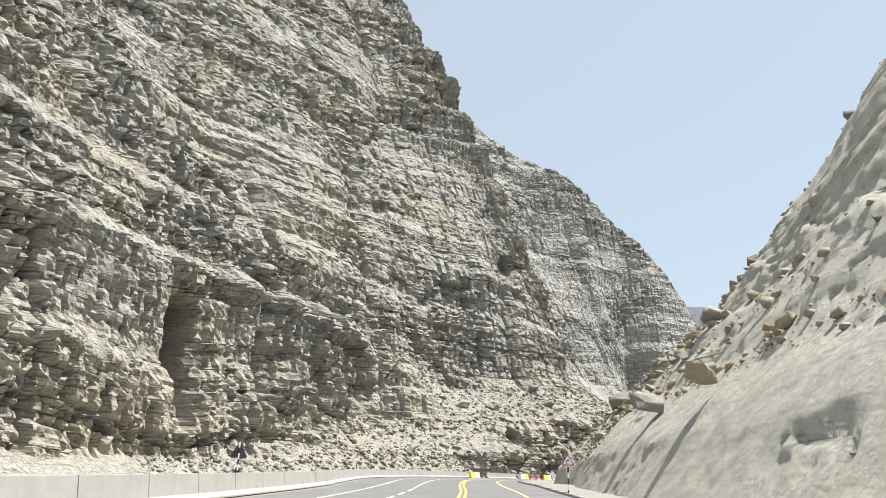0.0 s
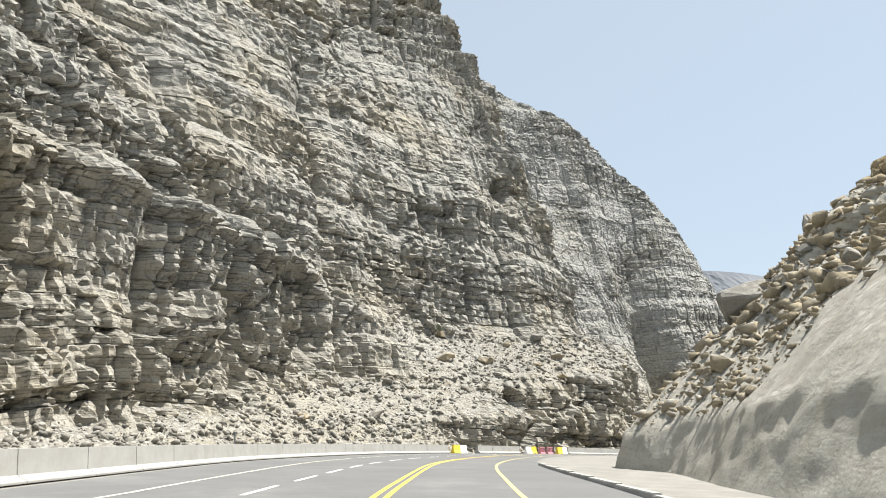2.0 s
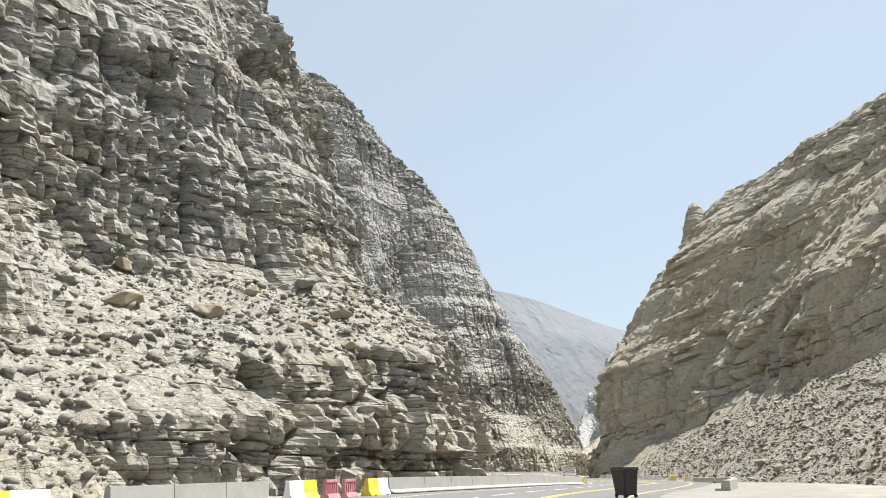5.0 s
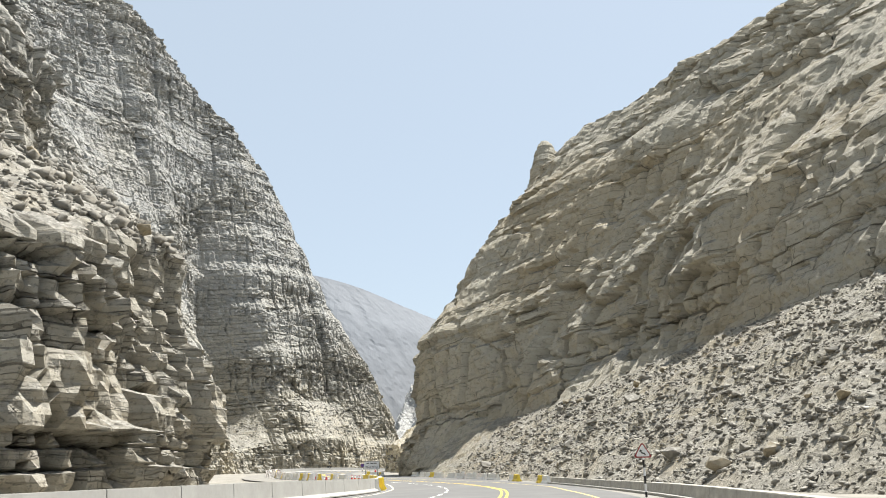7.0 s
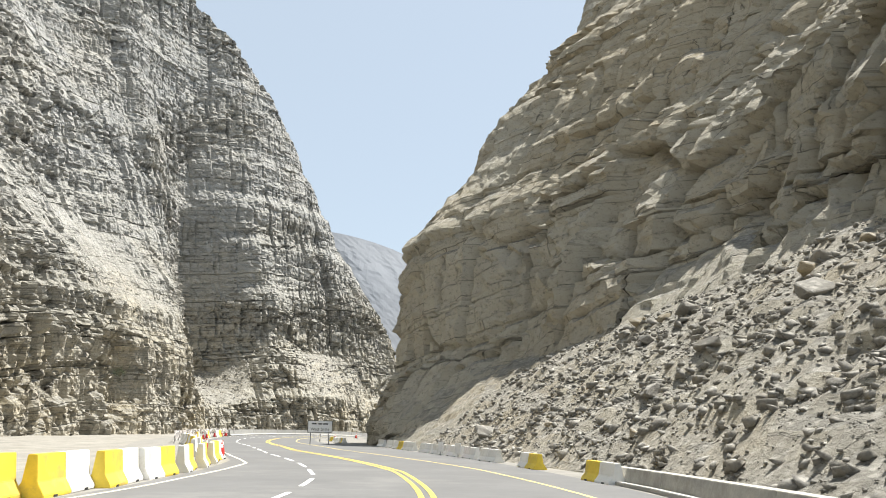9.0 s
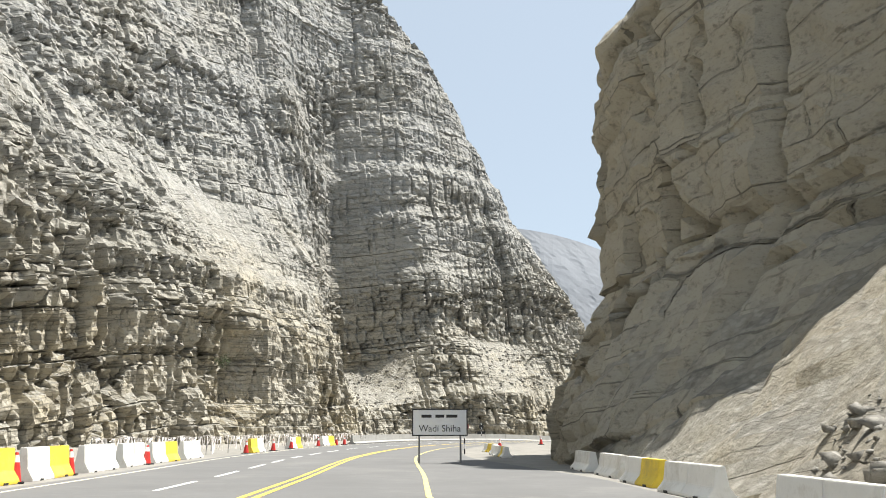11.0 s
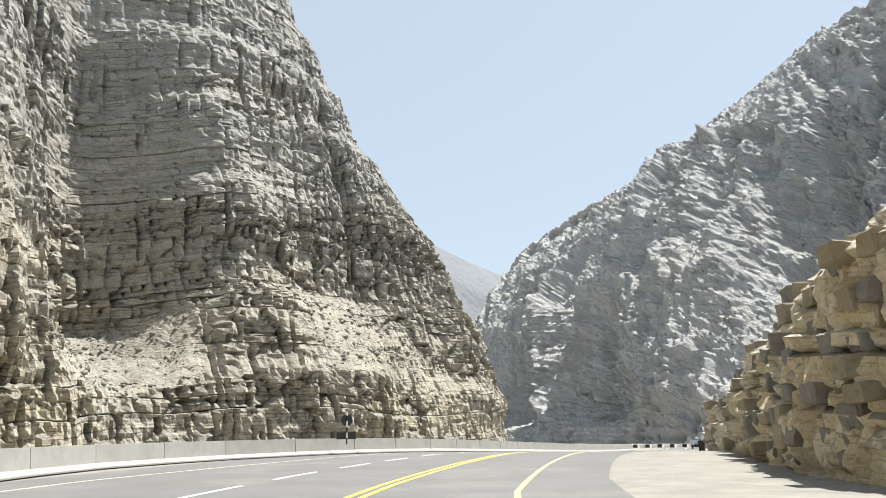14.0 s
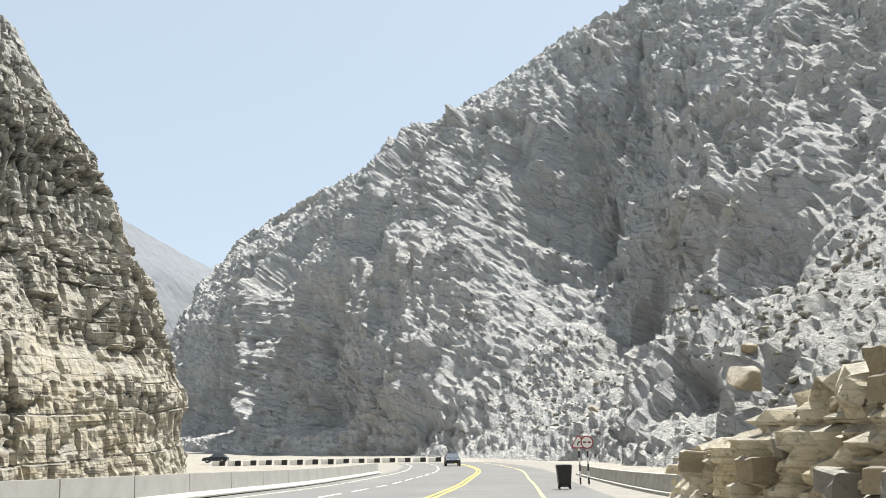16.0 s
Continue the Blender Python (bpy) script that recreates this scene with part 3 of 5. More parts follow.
rock_wall("cliff_3", [
    (24, 286, 60, 3, 5, 8, 8, 14, 14, 18, 20, 22, 28),
    (13, 275, 72, 6, 4, 16, 7, 26, 15, 40, 26, 46, 34),
    (9, 263, 80, 10, 2, 19, 3, 31, 11.5, 50, 27, 57, 34),
    (9.5, 249, 88, 7, 7.5, 21, 10.5, 30, 16, 50, 30, 60, 40),
    (10.5, 232, 92, 8, 11.5, 20, 19, 31, 25, 51, 38, 68, 53),
    (11, 214, 95, 12, 17.5, 27, 24, 38, 32, 54, 48, 76, 70),
    (10.5, 194, 96, 14, 21, 30, 32, 44, 43, 58, 58, 84, 86),
    (10, 174, 98, 12, 18, 22, 30, 45, 48, 66, 66, 95, 92),
    (13, 150, 98, 12, 18, 22, 32, 42, 52, 64, 72, 92, 98),
    (16, 120, 98, 10, 18, 20, 34, 40, 55, 60, 75, 88, 100)], ROCK_R, 0.37, "brown massive limestone cliff with a grey scree foot", tilt=-0.22, seed=23, strata=0.9, bed=(9.5, 4.2, 1.3), amps=(1.9, 0.6, 0.16), lump=0.5, layer=0.9, tall=0.9, terrace=0.8, courses=(3.4, 2.6, 36),
    hollows=((24, 247, 16, 1.0, 10, 2.0), (18, 252, 7, 1.2, 5, 2.5), (30, 236, 22, 1.0, 8, 1.8)))

rock_wall("cliff_4", [
    (14, 106, 40, 4, 4, 10, 10, 16, 17, 24, 26, 34, 38),
    (-2, 97, 45, 3, 2.5, 8, 8, 14, 14, 22, 22, 36, 37),
    (-11, 89.5, 58, 2.4, 1, 6, 5, 11, 10, 17, 16, 34, 33),
    (-14.2, 81.5, 73, 2.2, 0.8, 5.5, 4.4, 10.5, 9.4, 16, 15, 34, 33),
    (-11.6, 75, 76, 2.6, 1.6, 5.5, 4.6, 10, 9.6, 16, 15.6, 33, 33),
    (-9.5, 63, 78, 3, 2, 6.5, 5.6, 12, 10.6, 19, 16.6, 34, 32),
    (-4.5, 45, 74, 3.2, 2.5, 7.5, 6.5, 14.6, 11.8, 28, 18.8, 50, 34),
    (0.5, 26, 74, 3.5, 3, 9, 8, 17, 14, 31, 23, 50, 40),
    (5.5, 6, 74, 3.5, 3, 9, 8, 17, 14, 29, 23, 48, 40),
    (13, -25, 74, 3.5, 3, 9, 8, 17, 14, 29, 23, 48, 40)], BANK, 0.25, "pale sandy road-cut slope strewn with loose blocks", strata=0.55, seed=31, lump=0.35, bed=(3.4, 1.3, 0.5), amps=(0.9, 0.4, 0.16), back=40, layer=0.0, talus=0.7, sandy=True, terrace=0.2, rough=0.4)

rock_wall("cliff_5", [
    (74, 370, 150, 0.1, 3, 0.3, 7, 0.8, 14, 2, 24, 4, 40),
    (54, 360, 150, 0.1, 2, 0.3, 5, 0.8, 12, 2, 22, 4, 38),
    (40.5, 351, 145, 0.2, 1.5, 0.5, 4, 1.0, 10, 2, 20, 4, 36),
    (35, 345, 135, 0.3, 1.0, 0.6, 3, 1.2, 8, 2.6, 18, 5, 34),
    (31.6, 340, 126, 1.6, 0.8, 2.0, 3, 2.8, 8, 4, 16, 8, 32),
    (28.6, 335, 122, 2.4, 0.7, 3.0, 2.5, 3.8, 8, 6, 16, 11, 32),
    (25.2, 328, 120, 2.9, 0.7, 3.8, 2.6, 5.0, 7, 8, 15, 14, 30),
    (20.6, 318.6, 118, 3.4, 0.7, 4.1, 2.6, 6.9, 4.4, 10, 13, 16, 30),
    (16.2, 310, 108, 4.2, 0.7, 5.0, 2.8, 7.8, 4.8, 12, 13, 20, 28),
    (13.9, 303, 95, 4.8, 0.7, 5.6, 3.2, 8.5, 6.5, 13, 15, 22, 27),
    (15.5, 289, 80, 2, 2, 4, 5, 7, 10, 11, 16, 18, 26)], ROCK_CUT, 0.17, "broken tan rock bank of stacked angular blocks", strata=1.0, seed=41, lump=0.1, bed=(2.6, 1.1, 0.5), amps=(0.35, 0.42, 0.2), back=30, layer=1.6, base=-1.6, terrace=0.0, tall=1.2, courses=(1.0, 1.2, 7), tilt=0.06)

rock_wall("mountain_1", [
    (130, 1000, 50, 20, 15, 60, 40, 110, 80, 150, 120, 180, 180),
    (105, 800, 75, 20, 15, 50, 30, 90, 45, 120, 60, 134, 100),
    (96, 680, 82, 20, 12, 50, 25, 85, 45, 118, 65, 128, 100),
    (92, 580, 86, 20, 8, 50, 12, 72, 29, 107, 60, 122, 95),
    (96, 520, 80, 20, 8, 50, 25, 80, 42, 108, 60, 142, 100),
    (106, 470, 78, 18, 20, 32, 34, 60, 56, 106, 84, 152, 112),
    (105, 446, 80, 16, 26, 27, 37, 60, 49, 105, 80, 150, 111),
    (104, 425, 85, 16, 18, 26, 26, 50, 33, 105, 78, 150, 110),
    (84, 390, 105, 10, 10, 20, 24, 38, 44, 80, 78, 130, 115),
    (70, 366, 112, 10, 24, 22, 40, 44, 62, 75, 84, 115, 124),
    (58, 338, 112, 9, 24, 20, 42, 40, 66, 70, 92, 110, 134)], ROCK_MOUNT, 0.85, "broad grey mountain flank with rock ribs and scree", tilt=0.05, seed=53, talus=0.4, lump=1.2, bed=(13.0, 4.4, 1.9), amps=(1.2, 1.0, 0.75), rough=3.5, back=150, layer=0.8, base=-4.0, ribs=1.4, terrace=0.5, tall=1.0)

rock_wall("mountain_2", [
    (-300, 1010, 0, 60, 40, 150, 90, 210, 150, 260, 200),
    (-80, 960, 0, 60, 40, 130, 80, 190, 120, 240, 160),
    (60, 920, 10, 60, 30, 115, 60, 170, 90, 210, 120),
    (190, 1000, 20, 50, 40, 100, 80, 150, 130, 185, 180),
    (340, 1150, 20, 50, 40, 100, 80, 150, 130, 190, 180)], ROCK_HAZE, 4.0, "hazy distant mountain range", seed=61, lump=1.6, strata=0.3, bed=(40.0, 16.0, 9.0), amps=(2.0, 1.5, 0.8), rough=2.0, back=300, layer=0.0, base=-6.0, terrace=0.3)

# ---- ground ----
def ground_axis(lo, hi, step):
    inner = np.arange(lo, hi + step, step)
    far = np.array([20, 60, 150, 400, 1000, 2500, 5000.0])
    return np.concatenate([lo - far[::-1], inner, hi + far])


gx, gy = np.meshgrid(ground_axis(-110, 150, 2.0), ground_axis(-80, 560, 2.0))
near = np.full(gx.shape, 1e9)
gz = np.zeros(gx.shape)
for px, py, pz in LANE_LINE[::4]:
    dd = (gx - px) ** 2 + (gy - py) ** 2
    gz = np.where(dd < near, pz, gz)
    near = np.minimum(dd, near)
near = np.sqrt(near)
gz = gz - 0.10 - 0.25 * smooth(13, 18, near) + 0.18 * fbm(gx * 0.08, gy * 0.08, 0 * gx, 3) * smooth(15, 25, near)
tagged(mesh_grid("ground", np.stack([gx, gy, gz], -1), SAND), "pale gravelly wadi ground", "ground", kind="structure")

# ---- road ----
def along(s, table):
    """Value at s from pairs of (s, value)."""
    k, v = zip(*table)
    return np.interp(s, k, v)


DASHED = ((-60, 4.5), (60, 4.45), (110, 5.0), (180, 4.6), (202, 4.2), (215, 3.8), (225, 4.4), (238, 5.4), (300, 5.4), (318, 5.8), (400, 5.5))
MIDDLE = ((-60, 1.5), (75, 1.5), (110, 1.9), (180, 1.4), (200, 0.8), (219, 0.9), (233, 2.1), (246, 3.1), (262, 2.7), (280, 2.1), (290, 1.9), (315, 2.3), (345, 2.0), (366, 1.6), (470, 1.7))
RIGHT = ((-60, -1.6), (75, -1.6), (140, -1.7), (194, -2.6), (205, -3.1), (221, -2.5), (234, -1.3), (248, -0.4), (262, -0.6), (280, -0.95), (297, -1.3), (313, -0.7), (321, -0.9), (345, -1.5), (366, -2.2), (470, -2.3))
LEFT_LINE = ((-60, 6.9), (60, 7.0), (110, 9.0), (150, 9.0), (190, 8.4), (202, 8.2), (214, 7.5), (225, 6.6), (234, 7.5), (250, 8.5), (285, 9.0), (317, 11.0), (350, 8.6), (470, 8.6))
LEFT_EDGE = ((-60, 9.3), (50, 9.5), (85, 11.4), (135, 12.0), (160, 10.8), (195, 8.9), (202, 8.5), (214, 8.0), (228, 7.4), (236, 7.9), (250, 9.0), (290, 9.8), (305, 11.0), (318, 13.4), (332, 13.6), (345, 10.2), (360, 9.6), (470, 9.6))
RIGHT_EDGE = ((-60, -4.0), (48, -4.1), (61, -4.5), (76, -4.1), (90, -3.6), (110, -2.9), (150, -2.9), (178, -3.9), (200, -4.7), (222, -4.9), (253, -5.2), (272, -3.6), (288, -3.1), (317, -2.7), (335, -3.6), (352, -4.5), (470, -4.6))

s_all = np.arange(-61, 462, 1.0)
half = np.linspace(0, 1, 9)
edge_l, edge_r = along(s_all, LEFT_EDGE), along(s_all, RIGHT_EDGE)
cross = [edge_l + (edge_r - edge_l) * k for k in half]
road = tagged(mesh_grid("road", np.stack([at_road(s_all, o, 0.02) for o in cross], 0), ASPHALT), "worn grey asphalt road with painted lane lines", "road", kind="structure")


def line_mark(name, s, off, width, mat, label=""):
    pts = np.stack([at_road(s, off + width / 2, 0.026), at_road(s, off - width / 2, 0.026)], 0)
    ob = mesh_grid(name, pts, mat)
    ob.parent = road
    return tagged(ob, label) if label else ob


line_mark("centre_line", s_all, along(s_all, MIDDLE) + 0.14, 0.13, YELLOW, "solid yellow centre line")
line_mark("centre_line", s_all, along(s_all, MIDDLE) - 0.14, 0.13, YELLOW, "solid yellow centre line")
line_mark("edge_line", s_all, along(s_all, RIGHT), 0.12, plain("pale_yellow_paint", (0.68, 0.55, 0.20), 0.7, 0.1, 2.0), "faded yellow edge line")
line_mark("edge_line", s_all, along(s_all, LEFT_LINE), 0.12, plain("faded_cream_paint", (0.66, 0.62, 0.50), 0.7, 0.12, 2.0), "faded cream edge line")
for s in np.arange(-58, 455, 5.6):
    q = np.linspace(s, s + 3.4, 6)
    line_mark("lane_dash", q, along(q, DASHED), 0.14, WHITE_LINE)

# pale shoulders and the wide gravel apron on the inside of the bend
shoulder_l = along(s_all, LEFT_EDGE)
mesh = mesh_grid("shoulder_1", np.stack([at_road(s_all, shoulder_l + 5.5, -0.03), at_road(s_all, shoulder_l + 1.5, 0.012), at_road(s_all, shoulder_l - 0.05, 0.012)], 0), SHOULDER)
tagged(mesh, "whitish gravel shoulder beside the road", "shoulder", kind="structure")
mesh = mesh_grid("shoulder_2", np.stack([at_road(s_all, edge_r + 0.05, 0.012), at_road(s_all, edge_r - 1.5, 0.012), at_road(s_all, edge_r - 7.0, -0.02)], 0), SHOULDER)
tagged(mesh, "whitish gravel shoulder at the foot of the bank", "shoulder", kind="structure")


# ---- things: helpers ----
def part(name, bm, mat, parent, label=""):
    """Links a bmesh as one mesh object under a thing or a part."""
    me = bpy.data.meshes.new(name)
    bm.to_mesh(me)
    bm.free()
    me.materials.append(mat)
    ob = new(name, me)
    ob.parent = parent
    return tagged(ob, label) if label else ob


def box(sx, sy, sz, at=(0, 0, 0), bevel=0.0):
    bm = bmesh.new()
    bmesh.ops.create_cube(bm, size=1.0, matrix=Matrix.Translation(at) @ Matrix.Diagonal((sx, sy, sz, 1)))
    if bevel:
        bmesh.ops.bevel(bm, geom=bm.edges[:], offset=bevel, segments=2, affect="EDGES")
    return bm


def rod(radius, height, at=(0, 0, 0), seg=14, top=None):
    bm = bmesh.new()
    bmesh.ops.create_cone(bm, cap_ends=True, segments=seg, radius1=radius, radius2=radius if top is None else top, depth=height,
                          matrix=Matrix.Translation((at[0], at[1], at[2] + height / 2)))
    return bm


def plate(outline, depth, bevel=0.0):
    """A flat plate in the x-z plane, its front towards -y."""
    bm = bmesh.new()
    front = bm.faces.new([bm.verts.new((x, 0, z)) for x, z in outline])
    bmesh.ops.recalc_face_normals(bm, faces=[front])
    got = bmesh.ops.extrude_face_region(bm, geom=[front])
    bmesh.ops.translate(bm, verts=[v for v in got["geom"] if isinstance(v, bmesh.types.BMVert)], vec=(0, depth, 0))
    bmesh.ops.recalc_face_normals(bm, faces=bm.faces[:])
    return bm


def extrude_profile(profile, length, bevel=0.0):
    """A profile in y-z, extruded along x, centred."""
    bm = bmesh.new()
    rows = [[bm.verts.new((x, y, z)) for y, z in profile] for x in (-length / 2, length / 2)]
    n = len(profile)
    for i in range(n):
        bm.faces.new((rows[0][i], rows[0][(i + 1) % n], rows[1][(i + 1) % n], rows[1][i]))
    bm.faces.new(rows[0][::-1])
    bm.faces.new(rows[1])
    bmesh.ops.recalc_face_normals(bm, faces=bm.faces[:])
    if bevel:
        bmesh.ops.bevel(bm, geom=bm.edges[:], offset=bevel, segments=2, affect="EDGES")
    return bm


def thing(name, m, label, category, group=""):
    ob = new(name)
    ob.empty_display_size = 0.2
    ob.matrix_world = m
    return tagged(ob, label, category, group)


def posed(s, off, turn=0.0, dz=0.012):
    x, y, z = at_road(s, off)
    return pose(x, y, z + dz, 0, 0, math.degrees(heading(s)) + turn)


BARRIER_YELLOW = plain("yellow_barrier_paint", (0.78, 0.58, 0.06), 0.6, 0.1, 1.6, dirt=(0.42, 0.32, 0.12))
BARRIER_WHITE = plain("white_barrier_paint", (0.80, 0.79, 0.75), 0.6, 0.05, 1.6, dirt=(0.52, 0.49, 0.42))
BLACK = plain("black_plastic", (0.018, 0.018, 0.02), 0.45, 0.2, 4.0)
# rubber parts, and the painted shade of barrier slots and gaps
RUBBER_AND_SHADE = plain("black_rubber_and_gap_shade", (0.03, 0.03, 0.03), 0.8, 0.2, 6.0)
RED = plain("red_sign_paint", (0.30, 0.025, 0.03), 0.4, 0.05, 4.0)
WHITE = plain("white_sign_face", (0.80, 0.80, 0.80), 0.35, 0.03, 4.0)
BLUE = plain("blue_sign_face", (0.03, 0.07, 0.42), 0.35, 0.05, 4.0)
STEEL = plain("grey_galvanised_steel", (0.22, 0.225, 0.23), 0.5, 0.1, 6.0, metal=0.6)
# backlit sign backs: their shade is put into this near-black colour
BACK = plain("shaded_sign_back", (0.05, 0.052, 0.055), 0.5, 0.1, 6.0, metal=0.3)
CONE_RED = plain("red_cone_plastic", (0.55, 0.035, 0.03), 0.45, 0.08, 5.0, dirt=(0.35, 0.08, 0.06))
JERSEY = [(-0.30, 0), (0.30, 0), (0.30, 0.08), (0.15, 0.33), (0.09, 0.86), (-0.09, 0.86), (-0.15, 0.33), (-0.30, 0.08)]


def painted_barrier(s, off, pattern, length=2.6, turn=0.0, label="", tall=1.0):
    """A short concrete barrier painted in halves; pattern: W or Y for each half, along the road."""
    names = {"W": "white", "Y": "yellow"}
    text = label or ("concrete road barrier painted %s and %s" % (names[pattern[0]], names[pattern[1]]) if pattern[0] != pattern[1] else "white concrete road barrier with chipped paint")
    ob = thing("road_barrier", posed(s, off, turn), text, "barrier", "painted road barriers")
    for k, c in enumerate(pattern):
        bm = extrude_profile([(y, z * tall) for y, z in JERSEY], length / 2 - 0.002, 0.012)
        bmesh.ops.translate(bm, verts=bm.verts[:], vec=((k - 0.5) * length / 2, 0, 0))
        part("body_half", bm, BARRIER_YELLOW if c == "Y" else BARRIER_WHITE, ob, "yellow painted half" if c == "Y" else "")
    for x in (-0.3, 0.3):
        # black block drawn as the dark inside of the slot
        part("lifting_slot_shade", box(0.18, 0.64, 0.05, (x * length, 0, 0.03), 0.0), RUBBER_AND_SHADE, ob)
    return ob


def concrete_barrier(s0, s1, table, step, group, label):
    """A run of plain barrier units, each from joint to joint."""
    ends = np.arange(s0, s1, step)
    for a in ends:
        o = along(a + step / 2, table)
        p, q = at_road(a, along(a, table)), at_road(a + step, along(a + step, table))
        d = q - p
        m = pose(*((p + q) / 2 + np.array((0, 0, 0.0))), 0, -math.degrees(math.atan2(d[2], math.hypot(d[0], d[1]))), math.degrees(math.atan2(d[1], d[0])))
        ob = thing("concrete_barrier", m, label, "barrier", group)
        L = math.hypot(d[0], d[1]) - 0.03
        part("wall", extrude_profile([(-0.15, 0.22), (-0.09, 0.88), (0.09, 0.88), (0.15, 0.22)], L, 0.01), CONCRETE, ob)
        part("toe", extrude_profile([(-0.42, 0.05), (0.42, 0.05), (0.42, 0.11), (0.152, 0.25), (-0.152, 0.25), (-0.42, 0.11)], L, 0.008), CONCRETE, ob)
        # solid black box imitates the shade in the gap under the toe
        part("drain_gap_shade", box(L * 0.98, 0.60, 0.05, (0, 0, 0.03)), RUBBER_AND_SHADE, ob, "black box standing in for the shaded gap under the toe")


BARRIER_A = ((-60, 10.0), (50, 10.2), (85, 12.1), (110, 12.7), (122, 12.7))
BARRIER_B = ((137, 12.4), (160, 11.4), (180, 10.4), (194, 9.6), (201, 9.1))
concrete_barrier(-22, 121, BARRIER_A, 4.0, "barrier along the outer edge", "pale concrete safety barrier with stained joints")
painted_barrier(124.2, 12.6, "YW", 2.9)
concrete_barrier(127.6, 136.5, ((120, 12.6), (150, 12.2)), 3.0, "barrier along the outer edge", "pale concrete safety barrier with stained joints")
painted_barrier(139.2, 12.2, "WY", 2.6)
painted_barrier(145.6, 11.7, "YW", 2.4)
concrete_barrier(147.2, 200, BARRIER_B, 4.0, "barrier along the outer edge", "pale concrete safety barrier with stained joints")
for s, o, p in ((204.0, 9.0, "WY"), (207.5, 8.8, "YW"), (211.0, 8.6, "YW"), (214.4, 8.4, "WY"), (218.3, 8.25, "WY"), (221.9, 8.15, "WY"), (225.4, 8.1, "WY"), (228.6, 8.1, "YW"),
                (233.8, 9.4, "WW"), (239.6, 9.3, "WY"), (246.6, 9.7, "YW"), (251.2, 9.9, "WY"), (255.2, 10.0, "WY"), (259.8, 10.2, "WW"),
                (264.0, 10.4, "WW"), (268.2, 10.4, "WY"), (272.4, 10.4, "WW"), (282.8, 9.9, "YW"), (292.0, 10.3, "WY"), (301.0, 11.2, "WY")):
    painted_barrier(s, o, p, 3.1, 4 * math.sin(s * 7))
# right-hand units past the low wall
for s, o, p in ((213.8, -5.0, "WY"), (222.4, -5.1, "YW"), (229.0, -5.2, "WW"), (232.4, -5.2, "WW"), (235.6, -5.25, "WW"), (239.0, -5.3, "WW"), (242.6, -5.4, "WW"),
                (248.0, -5.6, "WW"), (251.4, -5.7, "YW"), (255.0, -5.9, "WW"), (258.6, -6.0, "WW")):
    painted_barrier(s, o, p, 2.5, 3 * math.sin(s * 5), tall=0.72)
for s, o, p, t in ((284.0, -5.0, "YW", 12), (280.6, -5.3, "WW", 4), (278.6, -5.2, "WW", -2), (276.2, -5.3, "WW", 2), (273.6, -5.4, "WY", 0)):
    painted_barrier(s, o, p, 2.0, t, tall=0.62)
BARRIER_C = ((306, 11.6), (314, 13.2), (322, 15.0), (330, 14.6), (338, 11.8), (346, 10.6), (360, 10.2), (470, 10.2))
concrete_barrier(307, 404, BARRIER_C, 4.0, "barrier round the bend", "pale concrete safety barrier with dark drain gap")


def cone(s, off, tilt=0.0, tall=0.75):
    x, y, z = at_road(s, off)
    ob = thing("traffic_cone", pose(x, y, z + 0.012, tilt, 0, 40 * s % 90), "red traffic cone with a white sleeve and black base", "traffic cone", "cones beside the road")
    part("base", box(0.46, 0.46, 0.05, (0, 0, 0.025), 0.012), RUBBER_AND_SHADE, ob)
    part("body", rod(0.17, tall * 0.62, (0, 0, 0.05), 20, 0.088), CONE_RED, ob)
    part("sleeve", rod(0.09, tall * 0.25, (0, 0, 0.05 + tall * 0.60), 20, 0.055), WHITE, ob, "white reflective sleeve")
    part("tip", rod(0.055, tall * 0.10, (0, 0, 0.05 + tall * 0.84), 16, 0.035), CONE_RED, ob)


for s, o in ((229.6, 7.9), (230.8, 8.3), (231.8, 8.0), (234.0, 8.1), (236.2, 8.0), (238.4, 8.3), (241.6, 8.9), (242.6, 9.0), (244.6, 9.2), (248.4, 9.4), (249.4, 9.5), (252.8, 9.7), (257.0, 10.0), (265.4, 10.2),
             (280.6, 9.8), (285.6, 9.6), (290.6, 10.0), (298.4, 10.8), (303.2, 11.4), (304.4, 11.2), (305.2, 11.6)):
    cone(s, o)
cone(309.5, -6.5, tall=0.7)
cone(289.25, -5.6, tall=0.7)


# ---- signs ----
def banded_post(parent, height, radius=0.042, at=(0, 0, 0), band=0.3):
    k, z = 0, 0.0
    while z < height - 0.01:
        h = min(band, height - z)
        part("post_band", rod(radius, h, (at[0], at[1], at[2] + z), 14), BLACK if k % 2 == 0 else WHITE, parent, "black band" if k % 2 == 0 else "white band")
        z += h
        k += 1


def tri(side, drop=0.0):
    h = side * 0.866
    r = side * 0.09
    out = []
    for (cx, cz), a0 in (((-side / 2 + r * 1.4, r), 150), ((side / 2 - r * 1.4, r), -90), ((0, h - r * 1.6), 30)):
        for a in np.linspace(a0, a0 + 120, 6):
            out.append((cx + r * math.cos(radians(a)), cz + r * math.sin(radians(a)) + drop))
    return out


def disc(radius, z, n=36):
    return [(radius * math.cos(a), z + radius * math.sin(a)) for a in np.linspace(0, 2 * math.pi, n, endpoint=False)]


def moved(bm, v):
    bmesh.ops.translate(bm, verts=bm.verts[:], vec=v)
    return bm


